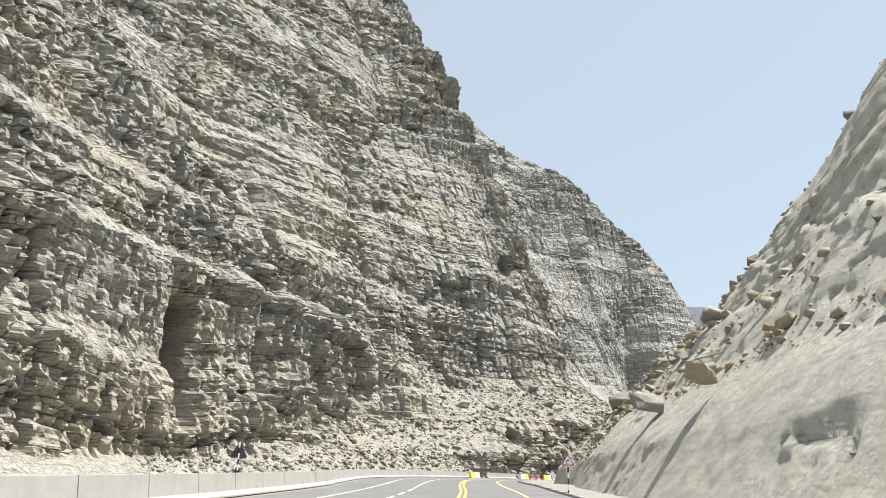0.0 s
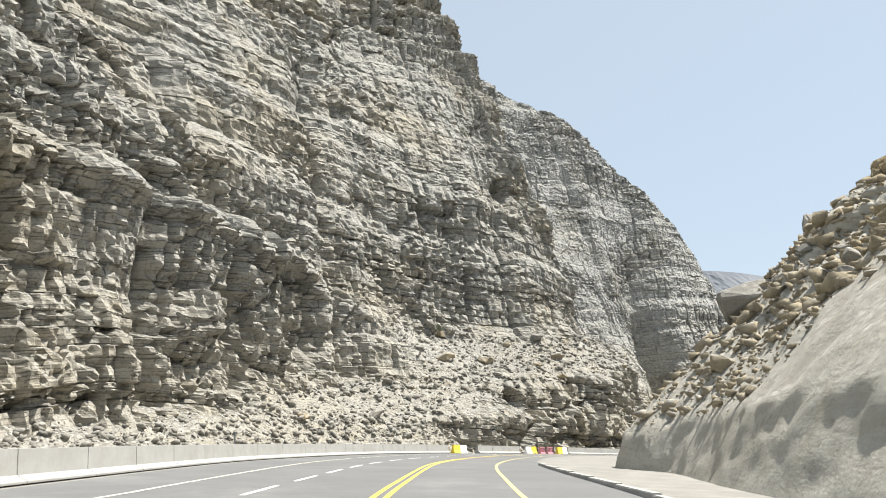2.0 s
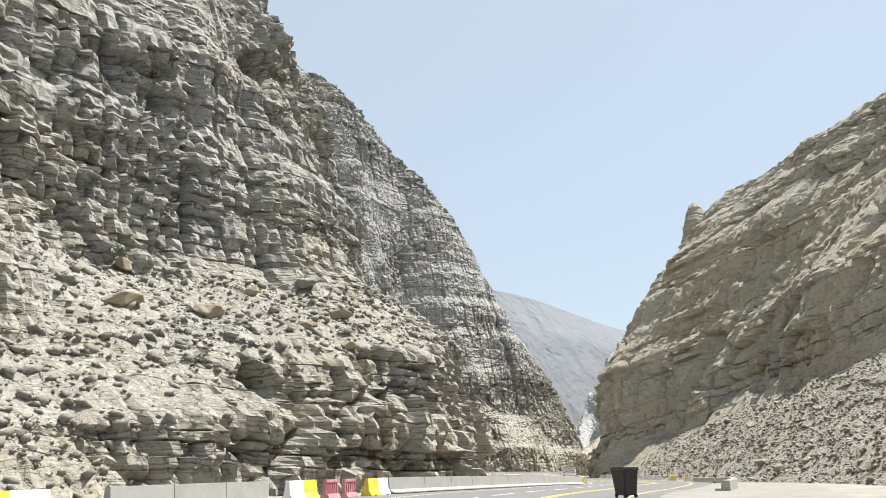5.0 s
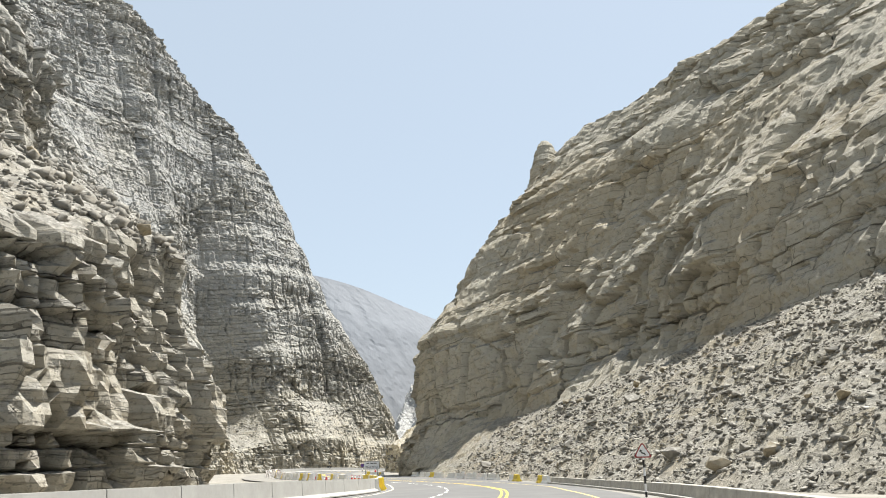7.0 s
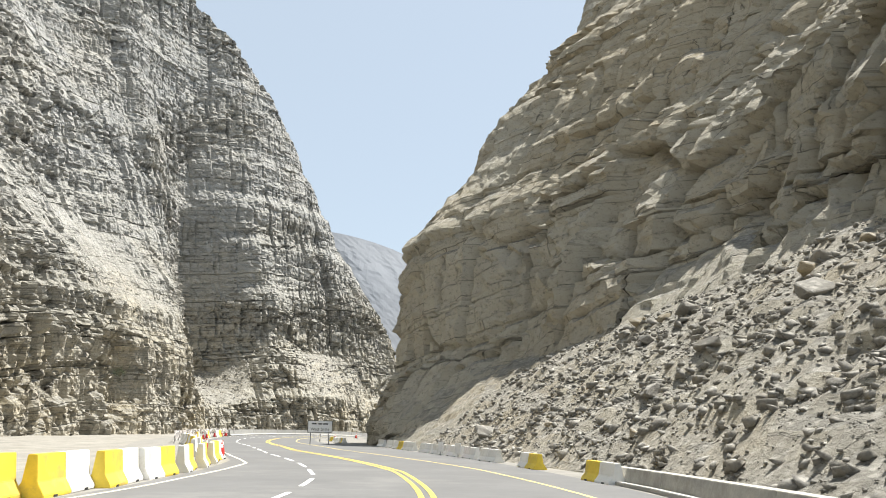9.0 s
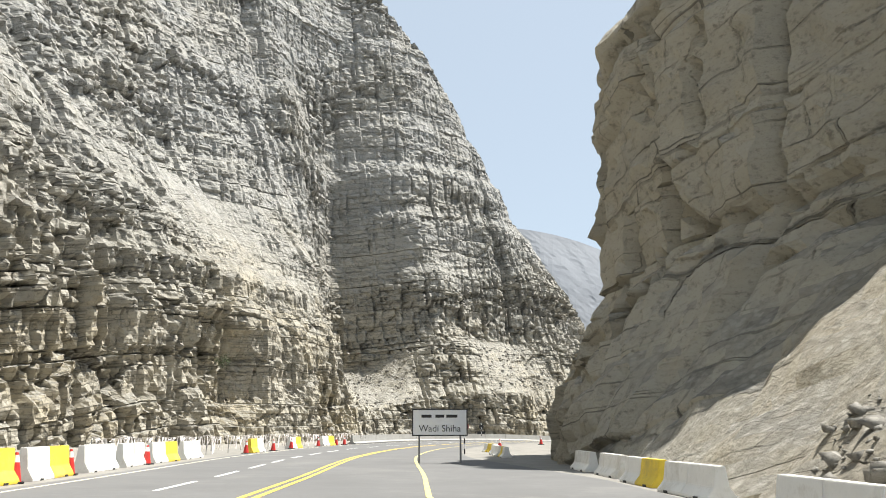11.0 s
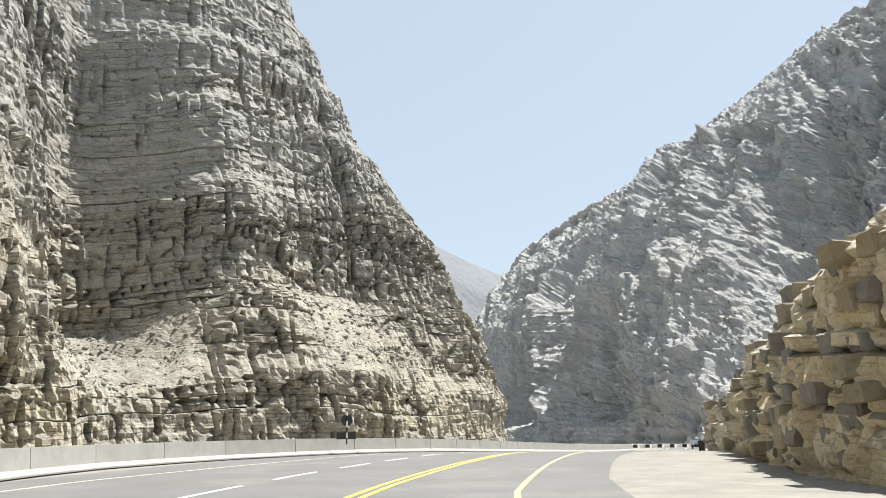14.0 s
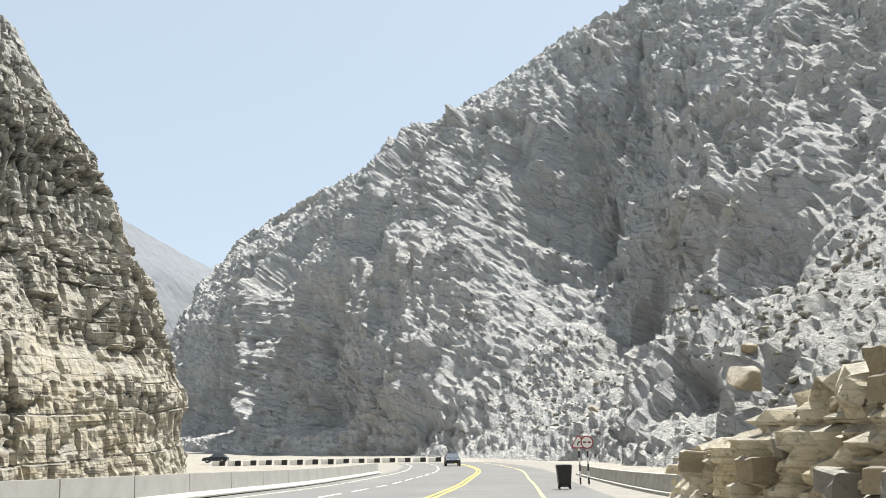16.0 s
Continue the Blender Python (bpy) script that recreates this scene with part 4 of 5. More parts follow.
def ribbon(points, width):
    """A flat band of that width through points in the x-z plane, thin along y."""
    bm = bmesh.new()
    p = np.array(points, float)
    d = np.gradient(p, axis=0)
    d /= np.linalg.norm(d, axis=1)[:, None]
    nrm = np.stack([-d[:, 1], d[:, 0]], 1) * width / 2
    rows = [[bm.verts.new((x, y, z)) for x, z in (a + b, a - b)] for a, b in zip(p, nrm) for y in (0,)]
    for a, b in zip(rows, rows[1:]):
        bm.faces.new((a[0], a[1], b[1], b[0]))
    got = bmesh.ops.extrude_face_region(bm, geom=bm.faces[:])
    bmesh.ops.translate(bm, verts=[v for v in got["geom"] if isinstance(v, bmesh.types.BMVert)], vec=(0, 0.004, 0))
    bmesh.ops.recalc_face_normals(bm, faces=bm.faces[:])
    return bm


def facing(x, y, z, toward):
    """A pose whose -y side faces the place toward."""
    return pose(x, y, z, 0, 0, math.degrees(math.atan2(toward[1] - y, toward[0] - x)) + 90)


def warning_sign(x, y, z, toward, arrow, label, side=0.9, lift=1.85):
    ob = thing("warning_sign", facing(x, y, z, toward), label, "road sign", "warning signs")
    banded_post(ob, lift + 0.35, at=(0, 0.05, 0))
    panel = part("panel", moved(plate(tri(side, lift), 0.02), (0, -0.012, 0)), RED, ob, "red triangular border")
    part("face", moved(plate(tri(side * 0.79, lift + side * 0.072), 0.004), (0, -0.018, 0)), WHITE, panel)
    part("symbol", moved(ribbon([(a * side, lift + b * side) for a, b in arrow], 0.07 * side), (0, -0.026, 0)), BLACK, panel, "black bend arrow")
    head = arrow[-1]
    ex, ez = np.array(arrow[-1]) - np.array(arrow[-2])
    n = math.hypot(ex, ez)
    ex, ez = ex / n, ez / n
    tipx, tipz = head[0] + ex * 0.11, head[1] + ez * 0.11
    part("arrow_head", moved(plate([((tipx) * side, lift + tipz * side), ((head[0] - ez * 0.09) * side, lift + (head[1] + ex * 0.09) * side),
                                    ((head[0] + ez * 0.09) * side, lift + (head[1] - ex * 0.09) * side)], 0.004), (0, -0.026, 0)), BLACK, panel)
    part("bracket", box(0.30, 0.03, 0.05, (0, 0.012, lift + 0.3)), STEEL, ob)
    return ob


BEND_RIGHT = [(-0.08, 0.14), (-0.08, 0.22), (-0.075, 0.30), (-0.04, 0.37), (0.02, 0.40)]
DOUBLE_BEND = [(0.12, 0.14), (0.12, 0.20), (0.08, 0.24), (0.0, 0.26), (-0.06, 0.27), (-0.08, 0.31), (-0.10, 0.37)]
warning_sign(-6.545, 42.75, 0.3, (-7.4, 30.8), BEND_RIGHT, "white triangular bend warning sign with red border", 0.69, 1.56)
warning_sign(0.94, 172.4, 0.2, (-10, 153), DOUBLE_BEND, "white triangular winding-road sign with red border", 0.68, 1.575)


def round_sign(x, y, z, toward, radius, lift, style, label, height):
    ob = thing("round_sign", facing(x, y, z, toward), label, "road sign")
    banded_post(ob, height, at=(0, 0.05, 0))
    panel = part("panel", moved(plate(disc(radius, lift), 0.02), (0, -0.012, 0)), RED, ob, "red rim")
    part("face", moved(plate(disc(radius * 0.82, lift), 0.004), (0, -0.018, 0)), BLUE if style == "cross" else WHITE, panel)
    if style == "cross":
        for a in (45, 135):
            c, s_ = math.cos(radians(a)) * radius * 0.82, math.sin(radians(a)) * radius * 0.82
            part("bar", moved(ribbon([(-c, lift - s_), (0, lift), (c, lift + s_)], radius * 0.16), (0, -0.024 - a * 2e-5, 0)), RED, panel, "red diagonal bar")
    else:
        for k in (-0.36, 0.36):
            part("symbol", moved(box(radius * 0.48, 0.004, radius * 0.26, (k * radius, 0, lift), 0.0), (0, -0.024, 0)), BLACK if k < 0 else RED, panel)
    part("bracket", box(0.20, 0.03, 0.05, (0, 0.012, lift)), STEEL, ob)
    return ob


round_sign(4.6, 272.1, -0.36, (2.0, 257), 0.27, 1.58, "cross", "blue no-stopping disc with red cross on banded post", 1.5)
round_sign(42.72, 357.34, -1.3, (17, 330), 0.30, 1.9, "pass", "white no-overtaking disc with red rim", 1.85)
warning_sign(42.45, 357.62, -1.3, (17, 330), [(-0.05, 0.14), (-0.05, 0.3), (0.0, 0.36)], "white triangular warning sign behind a round sign", 0.75, 1.62)


def sign_back(x, y, z, toward, kind):
    ob = thing("sign_back", facing(x, y, z, toward), "shade-darkened back of a road sign on a banded post", "road sign")
    if kind == "stack":
        banded_post(ob, 2.4, at=(0, -0.04, 0))
        for lift in (0.25, 1.55):
            part("panel", plate(tri(0.95, lift), 0.02), BACK, ob)
    else:
        banded_post(ob, 1.7, at=(0, -0.04, 0))
        part("panel", plate(disc(0.31, 1.25), 0.02), BACK, ob)
        part("lower_panel", moved(plate([(-0.55, 0.25), (0.5, 0.25), (0.5, 0.62), (-0.55, 0.62)], 0.02), (0, 0.04, 0)), BACK, ob)
    return ob


sign_back(-23.9, 38.3, 0.25, (0, 0), "stack")
sign_back(5.8, 332.94, 0.3, (5, 300), "disc")

# the place-name board
board = thing("name_board", facing(3.85, 258.0, -0.35, (4.9, 208)), "white place-name board with black lettering on steel posts", "road sign")
for x in (-0.85, 0.85):
    part("post", rod(0.04, 2.2, (x, 0.03, 0)), STEEL, board)
panel = part("panel", box(2.3, 0.03, 1.1, (0, 0, 1.65), 0.01), BLACK, board, "black board edge")
part("face", box(2.2, 0.008, 1.0, (0, -0.018, 1.65)), WHITE, panel)
text = bpy.data.curves.new("lettering", "FONT")
text.body, text.size, text.align_x, text.extrude = "Wadi Shiha", 0.38, "CENTER", 0.003
made = bpy.data.objects.new("lettering", text)
me = bpy.data.meshes.new_from_object(made)
bpy.data.objects.remove(made)
me.materials.append(BLACK)
letters = new("lettering", me)
letters.parent = panel
letters.matrix_basis = pose(0, -0.026, 1.28, 90, 0, 0)
for x, w in ((-0.55, 0.42), (0.0, 0.36), (0.5, 0.46)):
    part("lettering_bar", box(w, 0.004, 0.12, (x, -0.026, 1.9)), BLACK, panel)


# ---- bins ----
def wheelie_bin(x, y, z, turn, label, w=0.60, h=1.02):
    ob = thing("wheeled_bin", pose(x, y, z, 0, 0, turn), label, "bin", "roadside bins")
    bm = bmesh.new()
    lo = [bm.verts.new((sx * w * 0.40, sy * w * 0.42, 0.1)) for sx, sy in ((-1, -1), (1, -1), (1, 1), (-1, 1))]
    hi = [bm.verts.new((sx * w * 0.50, sy * w * 0.56, h * 0.92)) for sx, sy in ((-1, -1), (1, -1), (1, 1), (-1, 1))]
    for i in range(4):
        bm.faces.new((lo[i], lo[(i + 1) % 4], hi[(i + 1) % 4], hi[i]))
    bm.faces.new(lo[::-1])
    bm.faces.new(hi)
    bmesh.ops.bevel(bm, geom=bm.edges[:], offset=0.025, segments=2, affect="EDGES")
    part("body", bm, BLACK, ob)
    part("rim", box(w * 1.06, w * 1.18, 0.05, (0, 0, h * 0.91), 0.015), BLACK, ob)
    part("lid", box(w * 1.04, w * 1.2, 0.06, (0, 0.0, h * 0.965), 0.025), BLACK, ob, "domed black lid")
    for sx in (-1, 1):
        for sy in (-1, 1):
            bm = rod(0.085, 0.05, (0, 0, -0.025), 16)
            bmesh.ops.rotate(bm, verts=bm.verts[:], matrix=Matrix.Rotation(radians(90), 3, "Y"))
            part("wheel", moved(bm, (sx * w * 0.36, sy * w * 0.36, 0.085)), RUBBER_AND_SHADE, ob)
    part("handle", box(w * 0.8, 0.03, 0.03, (0, w * 0.66, h * 0.88), 0.01), BLACK, ob)
    return ob


wheelie_bin(-15.9, 135.6, 0.75, 25, "black plastic wheeled bin on the shoulder", 0.72, 1.15)
wheelie_bin(39.6, 355.5, -1.28, -35, "black plastic wheeled bin beside the kerb", 0.62, 1.0)

# red and white water-filled barriers, chevron boards
PINK = plain("faded_red_plastic", (0.52, 0.22, 0.26), 0.5, 0.12, 3.0, dirt=(0.60, 0.45, 0.45))
for s in (141.6, 143.4):
    ob = thing("plastic_barrier", posed(s, 12.0, 4), "faded pink plastic water-filled barrier", "barrier", "plastic barriers")
    part("foot", extrude_profile([(-0.25, 0), (0.25, 0), (0.16, 0.22), (-0.16, 0.22)], 1.5, 0.02), PINK, ob)
    part("top_rail", box(1.5, 0.2, 0.16, (0, 0, 0.78), 0.03), PINK, ob)
    for x in np.linspace(-0.65, 0.65, 6):
        part("upright", box(0.12, 0.16, 0.5, (x, 0, 0.46), 0.02), PINK, ob)
for s, o in ((236.9, -5.1), (232.9, -5.0)):
    ob = thing("chevron_board", posed(s, o + 0.42, 90 - 75), "small red and white striped hazard board", "road sign", "hazard boards")
    part("board", box(0.55, 0.03, 0.62, (0, 0, 0.5), 0.01), WHITE, ob)
    for k in range(4):
        part("stripe", moved(ribbon([(-0.24, 0.24 + 0.15 * k - 0.03), (0.0, 0.31 + 0.15 * k - 0.03), (0.24, 0.38 + 0.15 * k - 0.03)], 0.07), (0, -0.020, 0)), RED, ob, "red stripe")
    part("leg", rod(0.02, 0.25), STEEL, ob)


# low stone-faced retaining kerb on the right
STONE = plain("rough_grey_concrete", (0.40, 0.385, 0.345), 0.9, 0.2, 1.8, bump=0.7, dirt=(0.27, 0.25, 0.21))


def low_wall(s0, s1, off, height, step, label):
    for a in np.arange(s0, s1, step):
        p, q = at_road(a, along(a, off)), at_road(a + step, along(a + step, off))
        d = q - p
        ob = thing("retaining_wall", pose(*((p + q) / 2), 0, -math.degrees(math.atan2(d[2], math.hypot(d[0], d[1]))), math.degrees(math.atan2(d[1], d[0]))), label, "low wall", "low wall along the scree")
        L = math.hypot(d[0], d[1]) - 0.02
        part("face", extrude_profile([(-0.25, 0), (0.22, 0), (0.12, height), (-0.25, height)], L, 0.015), STONE, ob)
        part("kerb", box(L, 0.22, 0.12, (0, 0.36, 0.06), 0.015), CONCRETE, ob, "pale kerb stone")


low_wall(150, 212, ((150, -5.2), (178, -5.3), (200, -5.4), (222, -5.5)), 0.5, 6.0, "rough grey concrete retaining wall below the scree")
low_wall(352, 400, ((352, -7.4), (372, -6.6), (420, -6.2)), 0.7, 6.0, "rough grey concrete retaining wall with pale kerb")
kerb_s = np.arange(-20, 84, 4.0)
for a in kerb_s:
    p, q = at_road(a, along(a, RIGHT_EDGE)), at_road(a + 4, along(a + 4, RIGHT_EDGE))
    d = q - p
    ob = thing("kerb_stone", pose(*((p + q) / 2), 0, 0, math.degrees(math.atan2(d[1], d[0]))), "pale concrete kerb unit at the asphalt edge", "kerb", "kerb along the bank")
    part("kerb", box(math.hypot(d[0], d[1]) - 0.02, 0.24, 0.16, (0, 0, 0.06), 0.02), CONCRETE, ob)

# spare barriers standing on the low wall's ledge
for s, o in ((371.5, -8.2), (370.0, -8.2), (368.3, -8.2), (366.8, -8.2), (362.4, -8.4)):
    painted_barrier(s, o, "WW", 1.3, 80)


# ---- marker posts, tape fence ----
def marker(x, y, z, h, label="thin dark marker post behind the barrier"):
    ob = thing("marker_post", pose(x, y, z), label, "post")
    part("post", rod(0.05, h), STEEL, ob)


marker(-37.43, 85.11, -0.2, 2.4)
TAPE = plain("white_plastic_tape", (0.78, 0.74, 0.72), 0.5, 0.08, 8.0)
rng = random.Random(5)
for a in np.arange(262, 309, 4.0):
    p, q = at_road(a, along(a, ((262, 11.2), (285, 11.4), (309, 12.2)))), at_road(a + 4, along(a + 4, ((262, 11.2), (285, 11.4), (309, 12.2))))
    d = q - p
    ob = thing("tape_fence", pose(*p, 0, 0, math.degrees(math.atan2(d[1], d[0]))), "sagging line hung with ragged white tape strips", "fence", "tape fence under the cliff")
    L = math.hypot(d[0], d[1])
    part("post", rod(0.02, rng.uniform(0.95, 1.2), (0, 0, -0.1), 8), STEEL, ob)
    bm = bmesh.new()
    line_z = [1.12 - 0.10 * math.sin(math.pi * k / 8) for k in range(9)]
    part("line", ribbon([(L * k / 8, line_z[k]) for k in range(9)], 0.012), TAPE, ob)
    for k in range(26):
        x0 = L * rng.random()
        z0 = 1.1 - 0.10 * math.sin(math.pi * x0 / L)
        h = rng.uniform(0.15, 1.0) ** 1.3
        lean = rng.uniform(-0.5, 0.5)
        w_ = rng.uniform(0.03, 0.13)
        vs = [bm.verts.new((x0 + lean * t + rng.uniform(-0.02, 0.02) + sgn * w_ / 2, rng.uniform(-0.06, 0.06), z0 - h * t)) for t in (0, 0.5, 1) for sgn in (-1, 1)]
        bm.faces.new((vs[0], vs[1], vs[3], vs[2]))
        bm.faces.new((vs[2], vs[3], vs[5], vs[4]))
    tagged(part("tape_fringe", bm, TAPE, ob), kind="stuff")


# ---- vehicles far along the road ----
PAINT_DARK = plain("dark_blue_car_paint", (0.03, 0.04, 0.06), 0.25, 0.05, 3.0, metal=0.3)
GLASS = plain("dark_car_glass", (0.10, 0.12, 0.14), 0.08, 0.05, 3.0)
RIM = plain("grey_wheel_rim", (0.4, 0.4, 0.42), 0.35, 0.05, 8.0, metal=0.8)


def car(x, y, z, turn, label):
    ob = thing("car", pose(x, y, z, 0, 0, turn), label, "car")
    side = [(-2.2, 0.35), (2.2, 0.35), (2.25, 0.75), (1.9, 0.95), (1.0, 1.02), (-1.8, 1.05), (-2.2, 0.95)]
    bm = bmesh.new()
    rows = [[bm.verts.new((a, y0, c)) for a, c in side] for y0 in (-0.9, 0.9)]
    n = len(side)
    for i in range(n):
        bm.faces.new((rows[0][i], rows[0][(i + 1) % n], rows[1][(i + 1) % n], rows[1][i]))
    bm.faces.new(rows[0][::-1])
    bm.faces.new(rows[1])
    bmesh.ops.recalc_face_normals(bm, faces=bm.faces[:])
    bmesh.ops.bevel(bm, geom=bm.edges[:], offset=0.06, segments=2, affect="EDGES")
    part("body", bm, PAINT_DARK, ob)
    bm = bmesh.new()
    lo = [bm.verts.new(v) for v in ((1.05, -0.82, 1.0), (1.05, 0.82, 1.0), (-1.9, 0.82, 1.02), (-1.9, -0.82, 1.02))]
    hi = [bm.verts.new(v) for v in ((0.35, -0.66, 1.5), (0.35, 0.66, 1.5), (-1.4, 0.66, 1.5), (-1.4, -0.66, 1.5))]
    for i in range(4):
        bm.faces.new((lo[i], lo[(i + 1) % 4], hi[(i + 1) % 4], hi[i]))
    bm.faces.new(hi)
    bmesh.ops.recalc_face_normals(bm, faces=bm.faces[:])
    part("windows", bm, GLASS, ob, "dark tinted glass")
    part("roof", box(1.75, 1.34, 0.06, (-0.52, 0, 1.52), 0.02), PAINT_DARK, ob)
    for k in (-0.62, 0.62):
        part("headlight", box(0.08, 0.36, 0.14, (2.2, k, 0.8), 0.02), WHITE, ob, "clear headlight")
    part("bumper", box(0.12, 1.7, 0.2, (2.24, 0, 0.48), 0.03), BLACK, ob)
    for wx in (-1.35, 1.35):
        for wy in (-0.82, 0.82):
            bm = rod(0.34, 0.22, (0, 0, -0.11), 20)
            bmesh.ops.rotate(bm, verts=bm.verts[:], matrix=Matrix.Rotation(radians(90), 3, "X"))
            w_ = part("wheel", moved(bm, (wx, wy, 0.34)), RUBBER_AND_SHADE, ob)
            bm = rod(0.2, 0.24, (0, 0, -0.12), 14)
            bmesh.ops.rotate(bm, verts=bm.verts[:], matrix=Matrix.Rotation(radians(90), 3, "X"))
            part("rim", moved(bm, (wx, wy, 0.34)), RIM, w_)
    return ob


c0 = at_road(438, 3.6)
car(c0[0], c0[1], c0[2] + 0.02, math.degrees(heading(438)) + 180, "dark blue saloon car far along the road")
car(60.0, 473.2, -3.32, 150, "dark parked vehicle beyond the barrier")
for k in range(15):
    p = np.array((56.0, 458.0, -3.35)) + (np.array((86.0, 440.0, -3.2)) - np.array((56.0, 458.0, -3.35))) * k / 14
    ob = thing("kerb_block", pose(p[0], p[1], p[2], 0, 0, -31), "white and black painted kerb block on the far curve", "barrier", "far painted kerb blocks")
    part("block", box(1.15, 0.4, 0.8, (-0.5, 0, 0.35), 0.04), BARRIER_WHITE, ob)
    part("block", box(0.9, 0.4, 0.8, (0.55, 0, 0.35), 0.04), BLACK, ob, "black painted block")


# ---- loose rocks ----
def stone_mesh(name, seed, mat, points=18):
    """An angular block: the hull of points strewn near a box's skin, with its edges knocked off."""
    r = random.Random(seed)
    bm = bmesh.new()
    for _ in range(points):
        v = Vector([r.uniform(-1, 1) for _ in range(3)])
        k = max(range(3), key=lambda q: abs(v[q]))
        v[k] = math.copysign(r.uniform(0.75, 1.0), v[k])
        bm.verts.new(v * Vector((1.0, 0.8, 0.75)))
    got = bmesh.ops.convex_hull(bm, input=bm.verts[:])
    bmesh.ops.delete(bm, geom=[v for v in got["geom_interior"] if isinstance(v, bmesh.types.BMVert)], context="VERTS")
    bmesh.ops.bevel(bm, geom=bm.edges[:], offset=0.06, segments=1, affect="EDGES")
    bmesh.ops.triangulate(bm, faces=bm.faces[:])
    bmesh.ops.subdivide_edges(bm, edges=[e for e in bm.edges if e.calc_length() > 0.5], cuts=1, use_grid_fill=True)
    for v in bm.verts:
        v.co += v.normal * 0.07 * noise.noise(v.co * 2.3 + Vector((seed * 3.7, 0, 0)))
    me = bpy.data.meshes.new(name)
    bm.to_mesh(me)
    bm.free()
    me.materials.append(mat)
    return me


def block_mesh(name, seed, mat):
    """A squared, joint-bounded block with uneven corners and chipped edges."""
    r = random.Random(seed)
    bm = bmesh.new()
    bmesh.ops.create_cube(bm, size=2.0)
    for v in bm.verts:
        v.co += Vector([r.uniform(-0.22, 0.08) * math.copysign(1, c) for c in v.co])
    bmesh.ops.bevel(bm, geom=r.sample(bm.edges[:], 7), offset=0.16, segments=1, affect="EDGES")
    bmesh.ops.triangulate(bm, faces=bm.faces[:])
    bmesh.ops.subdivide_edges(bm, edges=[e for e in bm.edges if e.calc_length() > 0.7], cuts=2, use_grid_fill=True)
    for v in bm.verts:
        v.co += v.normal * (0.09 * noise.noise(v.co * 1.9 + Vector((seed * 3.7, 0, 0))) + 0.05 * noise.noise(v.co * 5.0))
    me = bpy.data.meshes.new(name)
    bm.to_mesh(me)
    bm.free()
    me.materials.append(mat)
    return me


BOULDER_TAN = rock_material("tan_boulder", (0.353, 0.31, 0.233), (0.291, 0.249, 0.176), (0.295, 0.222, 0.114), (0.176, 0.15, 0.108), 0.8, 0.4, 0.6, lines=0.0, loose=True)
BOULDER_GREY = rock_material("grey_boulder", (0.27, 0.257, 0.228), (0.211, 0.201, 0.178), (0.228, 0.202, 0.157), (0.127, 0.12, 0.105), 0.5, 0.4, 0.6, lines=0.0, loose=True)
SQUARED = [block_mesh("block", 70 + k, BOULDER_TAN if k % 2 == 0 else BOULDER_GREY) for k in range(10)]
STONES = [stone_mesh("boulder", k, BOULDER_TAN if k % 3 == 0 else BOULDER_GREY) for k in range(12)]


def spots(name, count, zlo, zhi, ulo=0.0, uhi=1.0, seed=1, gentle=True):
    """Random places on a rock face, on its gentler parts."""
    pts, steep, inward = SURFACE[name]
    r = np.random.RandomState(seed)
    n_v, n_u = steep.shape
    out = []
    while len(out) < count:
        j, i = r.randint(int(ulo * n_u), max(int(uhi * n_u), 1), 4000), r.randint(0, n_v, 4000)
        i2, j2 = np.minimum(i + 1, n_v - 1), np.minimum(j + 1, n_u - 1)
        p = pts[i, j] + r.rand(4000, 1) * (pts[i2, j] - pts[i, j]) + r.rand(4000, 1) * (pts[i, j2] - pts[i, j])
        ok = (p[:, 2] > zlo) & (p[:, 2] < zhi) & (r.rand(4000) > (steep[i, j] if gentle else 0))
        out.extend(p[ok][:count - len(out)])
        if not ok.any():
            break
    return np.array(out).reshape(-1, 3), r


def boulders(name, count, zlo, zhi, smin, smax, label, group, grey=False, **kw):
    places, r = spots(name, count, zlo, zhi, **kw)
    for p in places:
        k = r.randint(len(STONES))
        k = k + 1 if grey and k % 3 == 0 else k
        size = smin * (smax / smin) ** (r.rand() ** 2)
        ob = new("boulder", STONES[k])
        ob.matrix_world = pose(p[0], p[1], p[2] + 0.25 * size, *(r.uniform(-25, 25, 2)), r.uniform(0, 360)) @ Matrix.Diagonal((size * r.uniform(0.8, 1.3), size, size * r.uniform(0.6, 0.9), 1))
        tagged(ob, label % ("tan" if k % 3 == 0 else "grey"), "boulder", group)


boulders("cliff_3", 90, 0.3, 10, 0.25, 1.0, "angular %s limestone boulder on the scree", "boulders on the scree", ulo=0.35, uhi=0.95, seed=2)
boulders("cliff_4", 40, 10, 30, 0.5, 1.1, "large %s block on the crest of the bank", "large blocks on the bank", grey=True, ulo=0.25, uhi=0.8, seed=23)
boulders("cliff_4", 75, 7, 34, 0.35, 1.7, "angular %s block resting on the bank", "blocks on the bank", grey=True, ulo=0.15, uhi=0.85, seed=3)
boulders("cliff_1", 35, 3, 24, 0.4, 1.6, "angular %s block on the cliff ledge", "blocks on the cliff ledge", ulo=0.3, uhi=0.8, seed=4)
boulders("mountain_1", 20, 0, 30, 0.6, 2.6, "large %s boulder on the mountain slope", "boulders on the mountain slope", ulo=0.5, seed=5)
boulders("cliff_5", 20, 0.2, 6, 0.25, 0.6, "angular %s block on the rock bank", "blocks on the rock bank", ulo=0.3, uhi=0.95, seed=6, gentle=False)


